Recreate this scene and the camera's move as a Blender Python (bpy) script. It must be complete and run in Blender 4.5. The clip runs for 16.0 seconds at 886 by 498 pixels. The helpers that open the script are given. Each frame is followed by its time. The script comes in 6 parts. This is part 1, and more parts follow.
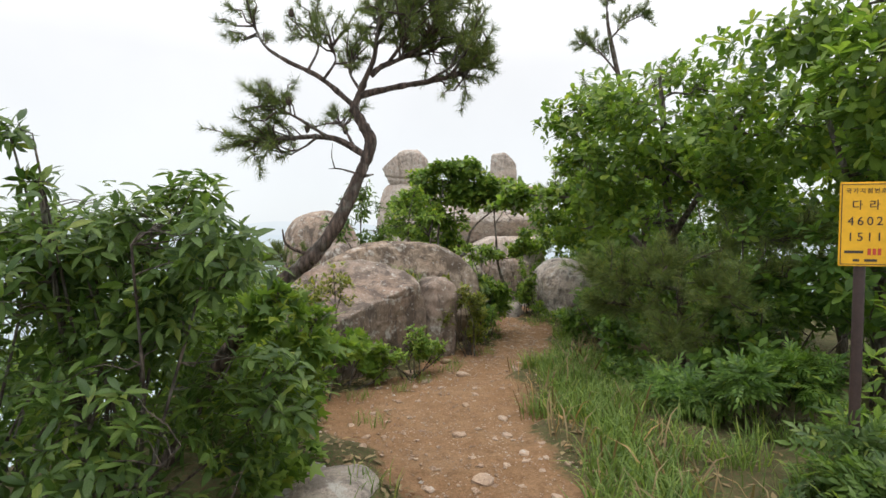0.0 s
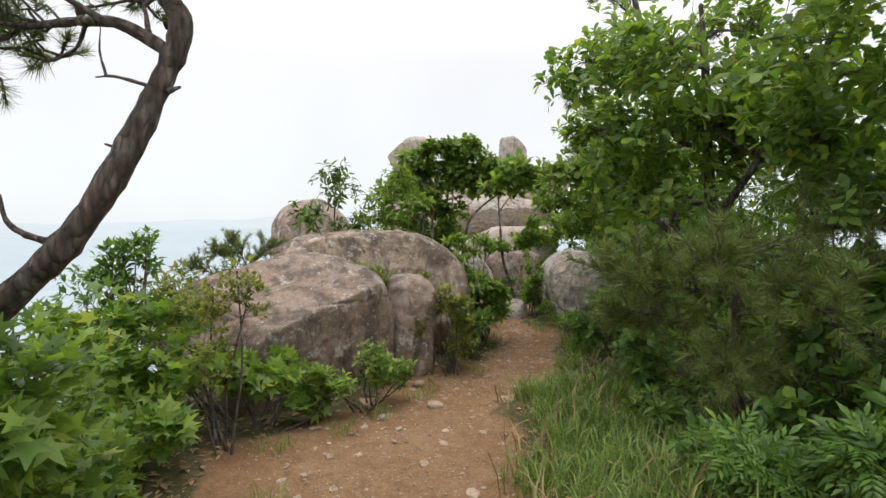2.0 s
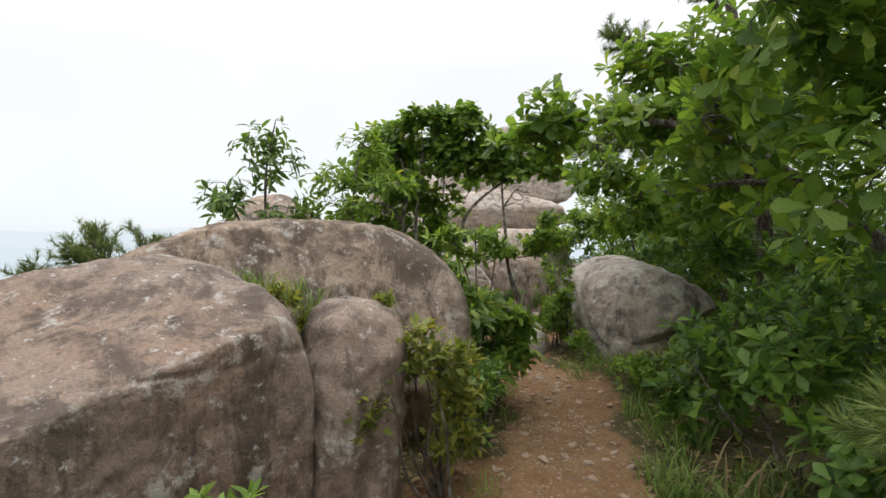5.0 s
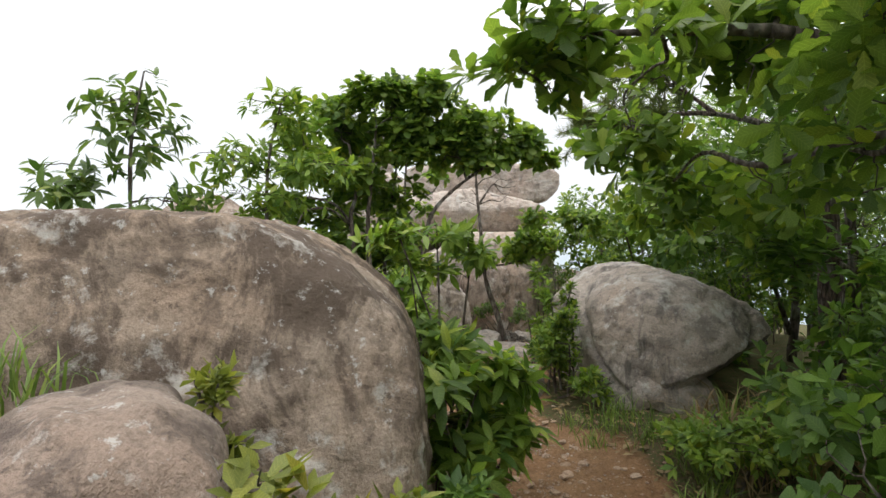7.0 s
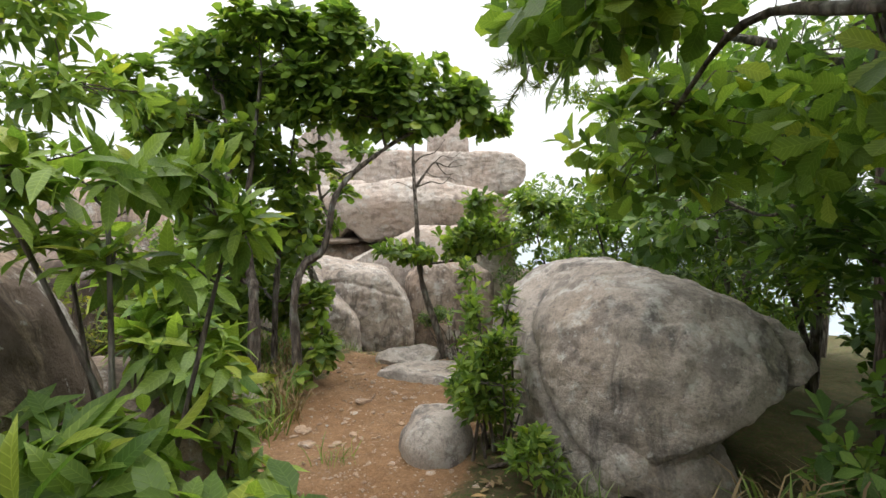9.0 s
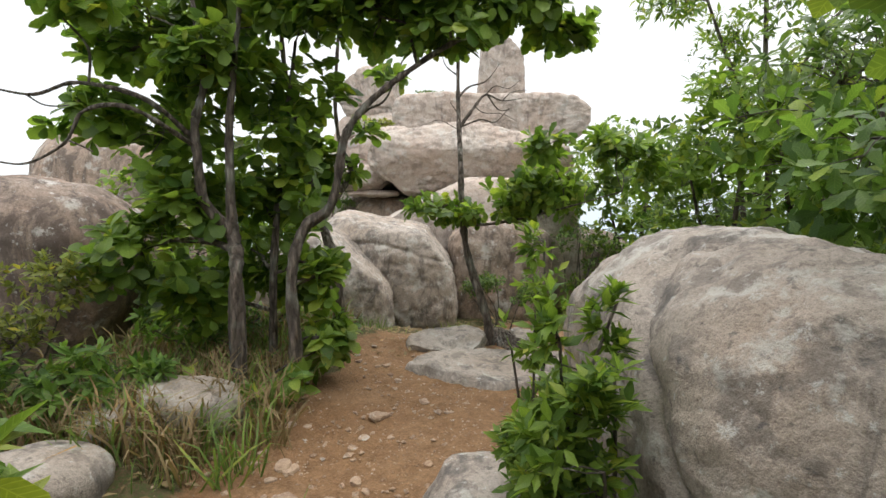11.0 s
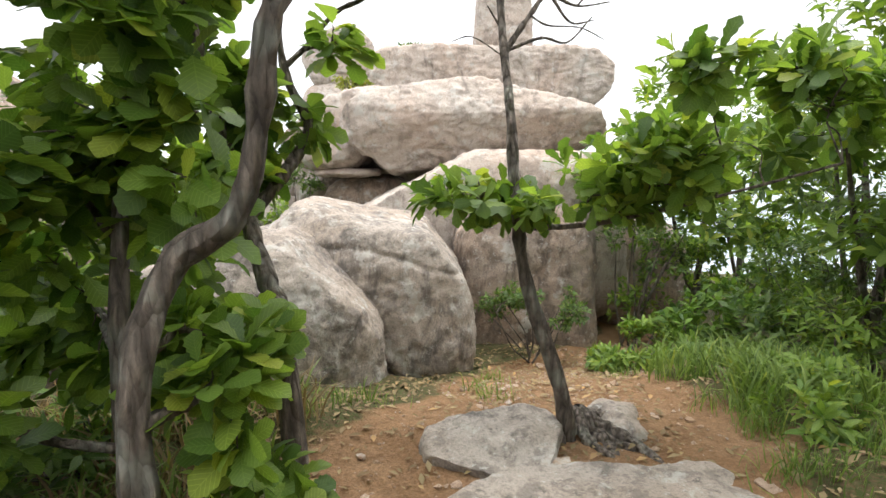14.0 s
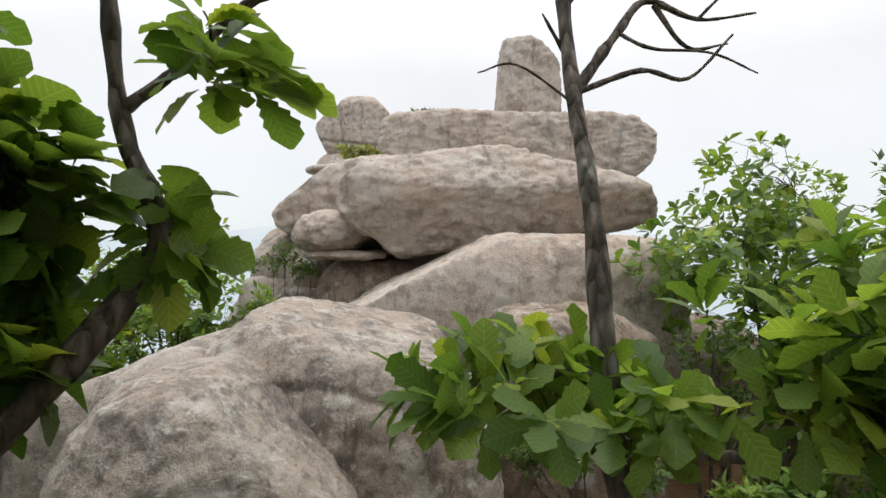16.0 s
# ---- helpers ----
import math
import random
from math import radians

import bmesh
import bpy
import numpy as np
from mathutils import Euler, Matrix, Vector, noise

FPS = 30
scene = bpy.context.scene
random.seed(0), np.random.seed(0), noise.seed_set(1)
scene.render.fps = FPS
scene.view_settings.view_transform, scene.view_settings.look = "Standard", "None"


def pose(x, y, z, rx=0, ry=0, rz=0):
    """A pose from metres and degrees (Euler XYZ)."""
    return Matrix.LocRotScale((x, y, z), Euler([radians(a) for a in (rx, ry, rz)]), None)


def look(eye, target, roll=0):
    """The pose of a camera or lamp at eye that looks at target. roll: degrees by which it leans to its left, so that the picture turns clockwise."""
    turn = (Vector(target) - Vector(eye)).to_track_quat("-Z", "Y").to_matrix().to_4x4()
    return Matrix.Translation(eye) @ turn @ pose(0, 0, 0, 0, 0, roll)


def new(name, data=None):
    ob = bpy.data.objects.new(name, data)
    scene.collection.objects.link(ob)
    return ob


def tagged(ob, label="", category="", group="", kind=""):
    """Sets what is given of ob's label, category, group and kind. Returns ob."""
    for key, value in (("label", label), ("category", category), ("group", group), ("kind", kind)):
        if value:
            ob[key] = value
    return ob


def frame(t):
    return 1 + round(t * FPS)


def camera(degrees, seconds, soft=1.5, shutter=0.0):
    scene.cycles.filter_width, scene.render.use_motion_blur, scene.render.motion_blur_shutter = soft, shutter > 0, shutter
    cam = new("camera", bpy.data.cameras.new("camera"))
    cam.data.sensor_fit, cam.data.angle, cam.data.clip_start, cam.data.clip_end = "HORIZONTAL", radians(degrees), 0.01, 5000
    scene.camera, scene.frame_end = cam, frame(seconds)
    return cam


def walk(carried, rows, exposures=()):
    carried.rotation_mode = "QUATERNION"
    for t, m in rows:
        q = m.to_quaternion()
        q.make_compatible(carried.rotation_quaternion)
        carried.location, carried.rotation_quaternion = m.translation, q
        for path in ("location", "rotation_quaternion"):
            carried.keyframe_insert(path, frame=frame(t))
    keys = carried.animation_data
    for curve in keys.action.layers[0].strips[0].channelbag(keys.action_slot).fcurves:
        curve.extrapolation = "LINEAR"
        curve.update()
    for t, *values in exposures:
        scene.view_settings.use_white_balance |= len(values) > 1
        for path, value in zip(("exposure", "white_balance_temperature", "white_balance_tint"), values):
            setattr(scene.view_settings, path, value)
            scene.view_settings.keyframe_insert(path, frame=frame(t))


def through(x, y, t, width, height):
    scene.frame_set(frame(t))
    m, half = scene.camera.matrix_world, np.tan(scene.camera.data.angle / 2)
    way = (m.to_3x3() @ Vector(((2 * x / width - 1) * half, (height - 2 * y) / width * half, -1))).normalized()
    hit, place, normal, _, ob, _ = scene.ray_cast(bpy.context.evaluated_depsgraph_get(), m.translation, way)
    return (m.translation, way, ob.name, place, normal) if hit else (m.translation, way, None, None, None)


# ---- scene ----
cam = camera(79.8, 16.0)
METRES, EYE, TILT, LEAN, TURN = 12.0, 1.55, -2.5, 0.0, 0.0
ROWS = [
    (0.0, 0.0, 0.0, 0.0, -0.0, 0.0, 0.0),
    (0.5, 0.0077, 0.0261, -0.0007, 0.84, 0.03, 0.35),
    (1.0, 0.0153, 0.0579, -0.0011, 1.54, -0.17, 0.13),
    (1.5, 0.0293, 0.0886, -0.0027, 1.61, -0.25, 0.39),
    (2.0, 0.033, 0.1186, -0.0022, 1.72, -0.82, 0.15),
    (2.5, 0.0384, 0.1548, -0.0014, 2.03, -1.05, -0.16),
    (3.0, 0.0438, 0.1875, -0.002, 2.17, -0.98, 0.17),
    (3.5, 0.0385, 0.2223, -0.0029, 2.19, -0.66, -0.42),
    (4.0, 0.0354, 0.2587, -0.0052, 1.96, -0.34, -0.25),
    (6.5, 0.0308, 0.4323, -0.0088, -1.14, 0.55, 0.58),
    (7.0, 0.0434, 0.4624, -0.0077, -1.89, 0.76, 0.92),
    (7.5, 0.0587, 0.4948, -0.0098, -3.4, 1.14, 0.93),
    (8.0, 0.0753, 0.524, -0.011, -4.65, 1.54, 1.16),
    (8.5, 0.0868, 0.5566, -0.0133, -4.72, 1.43, 0.77),
    (11.0, 0.1004, 0.6869, -0.0095, 0.86, -4.17, -0.33),
    (11.5, 0.0953, 0.7188, -0.0115, 3.02, -4.76, -0.72),
    (12.0, 0.0853, 0.7467, -0.0118, 3.13, -4.97, -0.78),
    (12.5, 0.0725, 0.7745, -0.0084, 3.0, -5.76, -1.01),
    (13.0, 0.0608, 0.8033, -0.0045, 1.77, -5.95, -1.03),
    (13.5, 0.0685, 0.832, -0.0046, -1.24, -6.4, 0.11),
    (14.0, 0.0729, 0.8573, -0.0047, -1.96, -6.44, 0.27),
    (14.5, 0.0769, 0.8879, -0.0026, -2.03, -6.8, 0.09),
    (15.0, 0.0813, 0.9121, 0.0024, -1.71, -6.69, 0.14),
    (15.5, 0.0756, 0.9399, 0.0086, -0.68, -4.17, -0.4),
    (16.0, 0.0767, 0.9636, 0.0148, -0.19, 0.72, -0.5),
]
walk(cam, [(t, pose(0, 0, EYE, TILT, LEAN, TURN) @ pose(METRES * x, METRES * y, METRES * z, 90 + pitch, roll, yaw)) for t, x, y, z, yaw, pitch, roll in ROWS],
     [(0, 0.0), (4, 0.02), (7.5, 0.2), (8.5, 0.37), (11, 0.32), (12.5, 0.5), (14.2, 0.74), (15.2, 0.46), (16, -0.07)])

# ---- light ----
world = bpy.data.worlds.new("overcast_sky")
scene.world = world
world.use_nodes = True
wn, wl = world.node_tree.nodes, world.node_tree.links
wn.clear()
w_out = wn.new("ShaderNodeOutputWorld")
w_bg = wn.new("ShaderNodeBackground")
w_sky = wn.new("ShaderNodeTexSky")
w_sky.sky_type = "NISHITA"
w_sky.sun_disc = False
w_sky.sun_elevation, w_sky.sun_rotation = radians(58), radians(150)
w_co = wn.new("ShaderNodeTexCoord")
w_sep = wn.new("ShaderNodeSeparateXYZ")
w_ramp = wn.new("ShaderNodeValToRGB")          # cloud layer: three times as bright overhead as at the horizon
w_ramp.color_ramp.elements[0].position, w_ramp.color_ramp.elements[0].color = 0.0, (0.88, 0.93, 0.97, 1)
w_ramp.color_ramp.elements[1].position, w_ramp.color_ramp.elements[1].color = 1.0, (2.75, 2.75, 2.75, 1)
for at, v in ((0.10, (0.93, 0.955, 0.98, 1)), (0.28, (0.965, 0.97, 0.98, 1)), (0.5, (1.4, 1.4, 1.41, 1))):
    e = w_ramp.color_ramp.elements.new(at)
    e.color = v
w_cloud = wn.new("ShaderNodeTexNoise")
w_cloud.inputs["Scale"].default_value, w_cloud.inputs["Detail"].default_value = 2.2, 5
w_map = wn.new("ShaderNodeMapRange")
w_map.inputs[1].default_value, w_map.inputs[2].default_value = 0.35, 0.65
w_map.inputs[3].default_value, w_map.inputs[4].default_value = 0.93, 1.01
w_mul = wn.new("ShaderNodeVectorMath")
w_mul.operation = "SCALE"
w_thin = wn.new("ShaderNodeVectorMath")
w_thin.operation = "SCALE"
w_thin.inputs["Scale"].default_value = 0.012
w_add = wn.new("ShaderNodeVectorMath")
w_add.operation = "ADD"
wl.new(w_co.outputs["Generated"], w_sep.inputs[0])
wl.new(w_sep.outputs["Z"], w_ramp.inputs[0])
wl.new(w_co.outputs["Generated"], w_cloud.inputs["Vector"])
wl.new(w_cloud.outputs["Fac"], w_map.inputs[0])
wl.new(w_ramp.outputs[0], w_mul.inputs[0])
wl.new(w_map.outputs[0], w_mul.inputs["Scale"])
wl.new(w_sky.outputs[0], w_thin.inputs[0])
wl.new(w_mul.outputs[0], w_add.inputs[0])
wl.new(w_thin.outputs[0], w_add.inputs[1])
wl.new(w_add.outputs[0], w_bg.inputs["Color"])
w_bg.inputs["Strength"].default_value = 1.0
wl.new(w_bg.outputs[0], w_out.inputs[0])

sun = new("sun", bpy.data.lights.new("sun", "SUN"))
sun.data.energy, sun.data.angle, sun.data.color = 1.1, radians(24), (1.0, 0.96, 0.9)
sun.matrix_world = look((0, 0, 50), (-7, -6, 0))


# ---- materials ----
def material(name):
    m = bpy.data.materials.new(name)
    m.use_nodes = True
    nt = m.node_tree
    return m, nt, nt.nodes["Principled BSDF"]


def node(nt, kind, **kw):
    n = nt.nodes.new(kind)
    for k, v in kw.items():
        n.inputs[k.replace("_", " ")].default_value = v
    return n


def ramp(nt, src, stops):
    r = nt.nodes.new("ShaderNodeValToRGB")
    els = r.color_ramp.elements
    els[0].position, els[0].color = stops[0][0], (*stops[0][1], 1)
    els[1].position, els[1].color = stops[-1][0], (*stops[-1][1], 1)
    for p, c in stops[1:-1]:
        e = els.new(p)
        e.color = (*c, 1)
    nt.links.new(src, r.inputs[0])
    return r.outputs[0]


def mix(nt, fac, a, b, kind="MIX"):
    n = nt.nodes.new("ShaderNodeMix")
    n.data_type, n.blend_type = "RGBA", kind
    for sock, v in ((n.inputs[0], fac), (n.inputs[6], a), (n.inputs[7], b)):
        if isinstance(v, (int, float)):
            sock.default_value = v
        elif isinstance(v, tuple):
            sock.default_value = (*v, 1)
        else:
            nt.links.new(v, sock)
    return n.outputs[2]


def noise_of(nt, vec, scale, detail=6, rough=0.6, distort=0.0):
    n = node(nt, "ShaderNodeTexNoise", Scale=scale, Detail=detail, Roughness=rough, Distortion=distort)
    nt.links.new(vec, n.inputs["Vector"])
    return n.outputs["Fac"]


def bump(nt, bsdf, parts):
    prev = None
    for src, strength, dist in parts:
        b = node(nt, "ShaderNodeBump", Strength=strength, Distance=dist)
        nt.links.new(src, b.inputs["Height"])
        if prev:
            nt.links.new(prev, b.inputs["Normal"])
        prev = b.outputs[0]
    nt.links.new(prev, bsdf.inputs["Normal"])


def granite(name, pale, warm, dark, stain, lichen):
    """Weathered granite: mottled feldspar colours, dark crusts and pale lichen patches. stain, lichen: how much of each, 0 to 1."""
    m, nt, b = material(name)
    geo = nt.nodes.new("ShaderNodeNewGeometry")
    pos = geo.outputs["Position"]
    big = noise_of(nt, pos, 1.1, 8, 0.62, 0.2)
    mid = noise_of(nt, pos, 5.5, 8, 0.7, 0.15)
    fine = noise_of(nt, pos, 70, 4, 0.7)
    grit = noise_of(nt, pos, 260, 2, 0.6)
    base = mix(nt, ramp(nt, big, [(0.32, (0, 0, 0)), (0.68, (1, 1, 1))]), pale, warm)
    speck = ramp(nt, fine, [(0.30, (0.62, 0.60, 0.58)), (0.5, (1, 1, 1)), (0.72, (1.22, 1.2, 1.17))])
    base = mix(nt, 0.8, base, speck, "MULTIPLY")
    gritc = ramp(nt, grit, [(0.33, (0.7, 0.68, 0.66)), (0.5, (1, 1, 1)), (0.7, (1.15, 1.14, 1.12))])
    base = mix(nt, 0.6, base, gritc, "MULTIPLY")
    # crust that runs down the stone in streaks
    mp = nt.nodes.new("ShaderNodeMapping")
    mp.inputs["Scale"].default_value = (2.6, 2.6, 0.8)
    nt.links.new(pos, mp.inputs["Vector"])
    streak = noise_of(nt, mp.outputs[0], 1.6, 9, 0.72, 0.5)
    base = mix(nt, ramp(nt, streak, [(0.60 - 0.16 * stain, (0, 0, 0)), (0.70 - 0.16 * stain, (0.85, 0.85, 0.85))]), base, dark)
    blotch = ramp(nt, mid, [(0.50, (0, 0, 0)), (0.57, (0.9, 0.9, 0.9))])
    base = mix(nt, mix(nt, 0.55, (0.0, 0.0, 0.0), blotch), base, dark)
    v = node(nt, "ShaderNodeTexNoise", Scale=4.5, Detail=10, Roughness=0.72, Distortion=0.15)
    nt.links.new(pos, v.inputs["Vector"])
    patch = ramp(nt, v.outputs["Fac"], [(0.60 - 0.10 * lichen, (0, 0, 0)), (0.67 - 0.10 * lichen, (0.7, 0.7, 0.7))])
    base = mix(nt, patch, base, (0.47, 0.45, 0.41))
    spot = noise_of(nt, pos, 21, 6, 0.7, 0.1)
    base = mix(nt, ramp(nt, spot, [(0.60, (0, 0, 0)), (0.66, (0.65, 0.65, 0.65))]), base, (0.5, 0.49, 0.46))
    base = mix(nt, ramp(nt, spot, [(0.33, (0.75, 0.75, 0.75)), (0.40, (0, 0, 0))]), base, dark)
    nt.links.new(base, b.inputs["Base Color"])
    b.inputs["Roughness"].default_value = 0.88
    b.inputs["Specular IOR Level"].default_value = 0.25
    bump(nt, b, [(mid, 0.7, 0.035), (fine, 0.8, 0.01), (grit, 0.5, 0.003)])
    return m


def leafy(name, dark, light, gloss=0.42, through=0.42):
    m, nt, b = material(name)
    geo = nt.nodes.new("ShaderNodeNewGeometry")
    info = nt.nodes.new("ShaderNodeObjectInfo")
    add = nt.nodes.new("ShaderNodeMath")
    add.operation = "ADD"
    nt.links.new(geo.outputs["Random Per Island"], add.inputs[0])
    nt.links.new(info.outputs["Random"], add.inputs[1])
    fr = nt.nodes.new("ShaderNodeMath")
    fr.operation = "FRACT"
    nt.links.new(add.outputs[0], fr.inputs[0])
    mean = tuple((a + c) / 2 for a, c in zip(dark, light))
    yel = (light[0] * 1.35, light[1] * 1.08, light[2] * 0.9)
    col = ramp(nt, fr.outputs[0], [(0.0, dark), (0.45, mean), (0.9, light), (0.985, yel)])
    n1 = noise_of(nt, geo.outputs["Position"], 3.0, 3)
    col = mix(nt, 0.75, col, ramp(nt, n1, [(0.32, (0.72, 0.74, 0.7)), (0.68, (1.2, 1.17, 1.1))]), "MULTIPLY")
    n2 = noise_of(nt, geo.outputs["Position"], 120, 3)
    col = mix(nt, 0.4, col, ramp(nt, n2, [(0.3, (0.75, 0.78, 0.7)), (0.7, (1.15, 1.12, 1.1))]), "MULTIPLY")
    at = nt.nodes.new("ShaderNodeAttribute")
    at.attribute_name = "leaf"
    sep = nt.nodes.new("ShaderNodeSeparateXYZ")
    nt.links.new(at.outputs["Vector"], sep.inputs[0])
    side = nt.nodes.new("ShaderNodeMath")                 # side veins run outwards and up
    side.operation = "MULTIPLY_ADD"
    side.inputs[1].default_value = -0.9
    nt.links.new(sep.outputs["X"], side.inputs[0])
    nt.links.new(sep.outputs["Y"], side.inputs[2])
    wave = nt.nodes.new("ShaderNodeMath")
    wave.operation = "PINGPONG"
    wave.inputs[1].default_value = 0.055
    nt.links.new(side.outputs[0], wave.inputs[0])
    least = nt.nodes.new("ShaderNodeMath")
    least.operation = "MINIMUM"
    nt.links.new(wave.outputs[0], least.inputs[0])
    nt.links.new(sep.outputs["X"], least.inputs[1])
    vein = ramp(nt, least.outputs[0], [(0.0, (1, 1, 1)), (0.014, (0, 0, 0))])
    vein = mix(nt, 1.0, vein, sep.outputs["Z"], "MULTIPLY")
    veined = mix(nt, 1.0, col, (1.45, 1.35, 1.5), "MULTIPLY")
    col = mix(nt, vein, col, veined)
    nt.links.new(col, b.inputs["Base Color"])
    bump(nt, b, [(vein, 0.35, 0.002), (n2, 0.3, 0.002)])
    b.inputs["Roughness"].default_value = gloss
    b.inputs["Specular IOR Level"].default_value = 0.35
    tr = nt.nodes.new("ShaderNodeBsdfTranslucent")
    nt.links.new(mix(nt, 1.0, col, (1.45, 1.45, 0.85), "MULTIPLY"), tr.inputs["Color"])
    ms = nt.nodes.new("ShaderNodeMixShader")
    ms.inputs[0].default_value = through
    nt.links.new(b.outputs[0], ms.inputs[1])
    nt.links.new(tr.outputs[0], ms.inputs[2])
    nt.links.new(ms.outputs[0], nt.nodes["Material Output"].inputs["Surface"])
    return m


def bark(name, a, c, scale=30.0):
    m, nt, b = material(name)
    pos = nt.nodes.new("ShaderNodeNewGeometry").outputs["Position"]
    mp = nt.nodes.new("ShaderNodeMapping")
    mp.inputs["Scale"].default_value = (1, 1, 0.28)
    nt.links.new(pos, mp.inputs["Vector"])
    v = node(nt, "ShaderNodeTexVoronoi", Scale=scale)
    nt.links.new(mp.outputs[0], v.inputs["Vector"])
    n = noise_of(nt, mp.outputs[0], scale * 1.4, 6, 0.7, 0.5)
    big = noise_of(nt, pos, 6, 4)
    col = mix(nt, ramp(nt, n, [(0.35, (0, 0, 0)), (0.65, (1, 1, 1))]), a, c)
    col = mix(nt, ramp(nt, big, [(0.52, (0, 0, 0)), (0.66, (0.6, 0.6, 0.6))]), col, (0.26, 0.27, 0.23))
    col = mix(nt, 0.85, col, ramp(nt, v.outputs["Distance"], [(0.15, (1.25, 1.22, 1.2)), (0.45, (0.85, 0.85, 0.85)), (0.75, (0.42, 0.4, 0.38))]), "MULTIPLY")
    nt.links.new(col, b.inputs["Base Color"])
    b.inputs["Roughness"].default_value = 0.9
    inv = ramp(nt, v.outputs["Distance"], [(0.1, (1, 1, 1)), (0.8, (0, 0, 0))])
    bump(nt, b, [(inv, 1.0, 0.03), (n, 0.8, 0.01)])
    return m


def plain(name, colour, rough=0.6, wear=0.15, scale=40.0, metal=0.0):
    m, nt, b = material(name)
    pos = nt.nodes.new("ShaderNodeNewGeometry").outputs["Position"]
    n = noise_of(nt, pos, scale, 6, 0.65)
    n2 = noise_of(nt, pos, scale * 0.12, 4)
    lo, hi = tuple(v * (1 - wear) for v in colour), tuple(min(1, v * (1 + wear)) for v in colour)
    col = ramp(nt, n, [(0.3, lo), (0.7, hi)])
    col = mix(nt, 0.5, col, ramp(nt, n2, [(0.35, (0.82, 0.82, 0.82)), (0.65, (1.1, 1.1, 1.1))]), "MULTIPLY")
    nt.links.new(col, b.inputs["Base Color"])
    b.inputs["Roughness"].default_value, b.inputs["Metallic"].default_value = rough, metal
    bump(nt, b, [(n, 0.3, 0.003)])
    return m


def soil():
    """Reddish decomposed granite on the path, leaf litter and green cover beside it; the mesh's 'path' attribute says which."""
    m, nt, b = material("ground_soil")
    pos = nt.nodes.new("ShaderNodeNewGeometry").outputs["Position"]
    at = nt.nodes.new("ShaderNodeAttribute")
    at.attribute_name = "path"
    big, mid = noise_of(nt, pos, 1.6, 6), noise_of(nt, pos, 11, 8, 0.7)
    fine, grit = noise_of(nt, pos, 60, 6, 0.75), noise_of(nt, pos, 190, 3, 0.7)
    dirt = mix(nt, ramp(nt, big, [(0.35, (0, 0, 0)), (0.65, (1, 1, 1))]), (0.236, 0.134, 0.068), (0.285, 0.176, 0.098))
    dirt = mix(nt, ramp(nt, mid, [(0.42, (0, 0, 0)), (0.7, (0.8, 0.8, 0.8))]), dirt, (0.165, 0.094, 0.048))
    dirt = mix(nt, 0.9, dirt, ramp(nt, fine, [(0.3, (0.6, 0.58, 0.55)), (0.5, (1, 1, 1)), (0.7, (1.45, 1.42, 1.4))]), "MULTIPLY")
    dirt = mix(nt, ramp(nt, grit, [(0.62, (0, 0, 0)), (0.68, (0.7, 0.7, 0.7))]), dirt, (0.44, 0.33, 0.24))
    litter = mix(nt, ramp(nt, mid, [(0.38, (0, 0, 0)), (0.6, (1, 1, 1))]), (0.075, 0.05, 0.03), (0.15, 0.105, 0.06))
    litter = mix(nt, ramp(nt, fine, [(0.44, (0, 0, 0)), (0.56, (0.85, 0.85, 0.85))]), litter, (0.06, 0.09, 0.026))
    edge = nt.nodes.new("ShaderNodeMath")
    edge.operation = "ADD"
    sc = nt.nodes.new("ShaderNodeMath")
    sc.operation = "MULTIPLY_ADD"
    sc.inputs[1].default_value, sc.inputs[2].default_value = 1.0, -0.5
    nt.links.new(mid, sc.inputs[0])
    nt.links.new(at.outputs["Fac"], edge.inputs[0])
    nt.links.new(sc.outputs[0], edge.inputs[1])
    nt.links.new(mix(nt, ramp(nt, edge.outputs[0], [(0.38, (0, 0, 0)), (0.6, (1, 1, 1))]), litter, dirt), b.inputs["Base Color"])
    b.inputs["Roughness"].default_value = 0.95
    b.inputs["Specular IOR Level"].default_value = 0.15
    bump(nt, b, [(mid, 0.7, 0.045), (fine, 0.8, 0.015), (grit, 0.5, 0.005)])
    return m


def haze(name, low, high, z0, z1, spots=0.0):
    """Far air-lit distance: the haze in front of it is painted as a glowing colour that shifts with height."""
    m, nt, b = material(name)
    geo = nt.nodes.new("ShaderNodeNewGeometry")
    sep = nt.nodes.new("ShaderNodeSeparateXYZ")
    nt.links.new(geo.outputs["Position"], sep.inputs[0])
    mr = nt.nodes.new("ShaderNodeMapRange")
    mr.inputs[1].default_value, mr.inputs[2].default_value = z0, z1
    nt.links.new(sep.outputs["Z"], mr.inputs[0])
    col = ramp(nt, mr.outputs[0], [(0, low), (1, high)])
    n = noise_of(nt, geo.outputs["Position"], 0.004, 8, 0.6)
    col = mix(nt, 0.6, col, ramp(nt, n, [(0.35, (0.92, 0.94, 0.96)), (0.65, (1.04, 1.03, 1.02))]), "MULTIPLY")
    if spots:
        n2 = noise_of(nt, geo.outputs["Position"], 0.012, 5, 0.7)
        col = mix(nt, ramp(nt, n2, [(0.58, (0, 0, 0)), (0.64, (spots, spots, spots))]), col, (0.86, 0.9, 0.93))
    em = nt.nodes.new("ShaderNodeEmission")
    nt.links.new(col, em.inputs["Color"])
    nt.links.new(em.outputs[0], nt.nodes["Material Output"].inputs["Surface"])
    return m


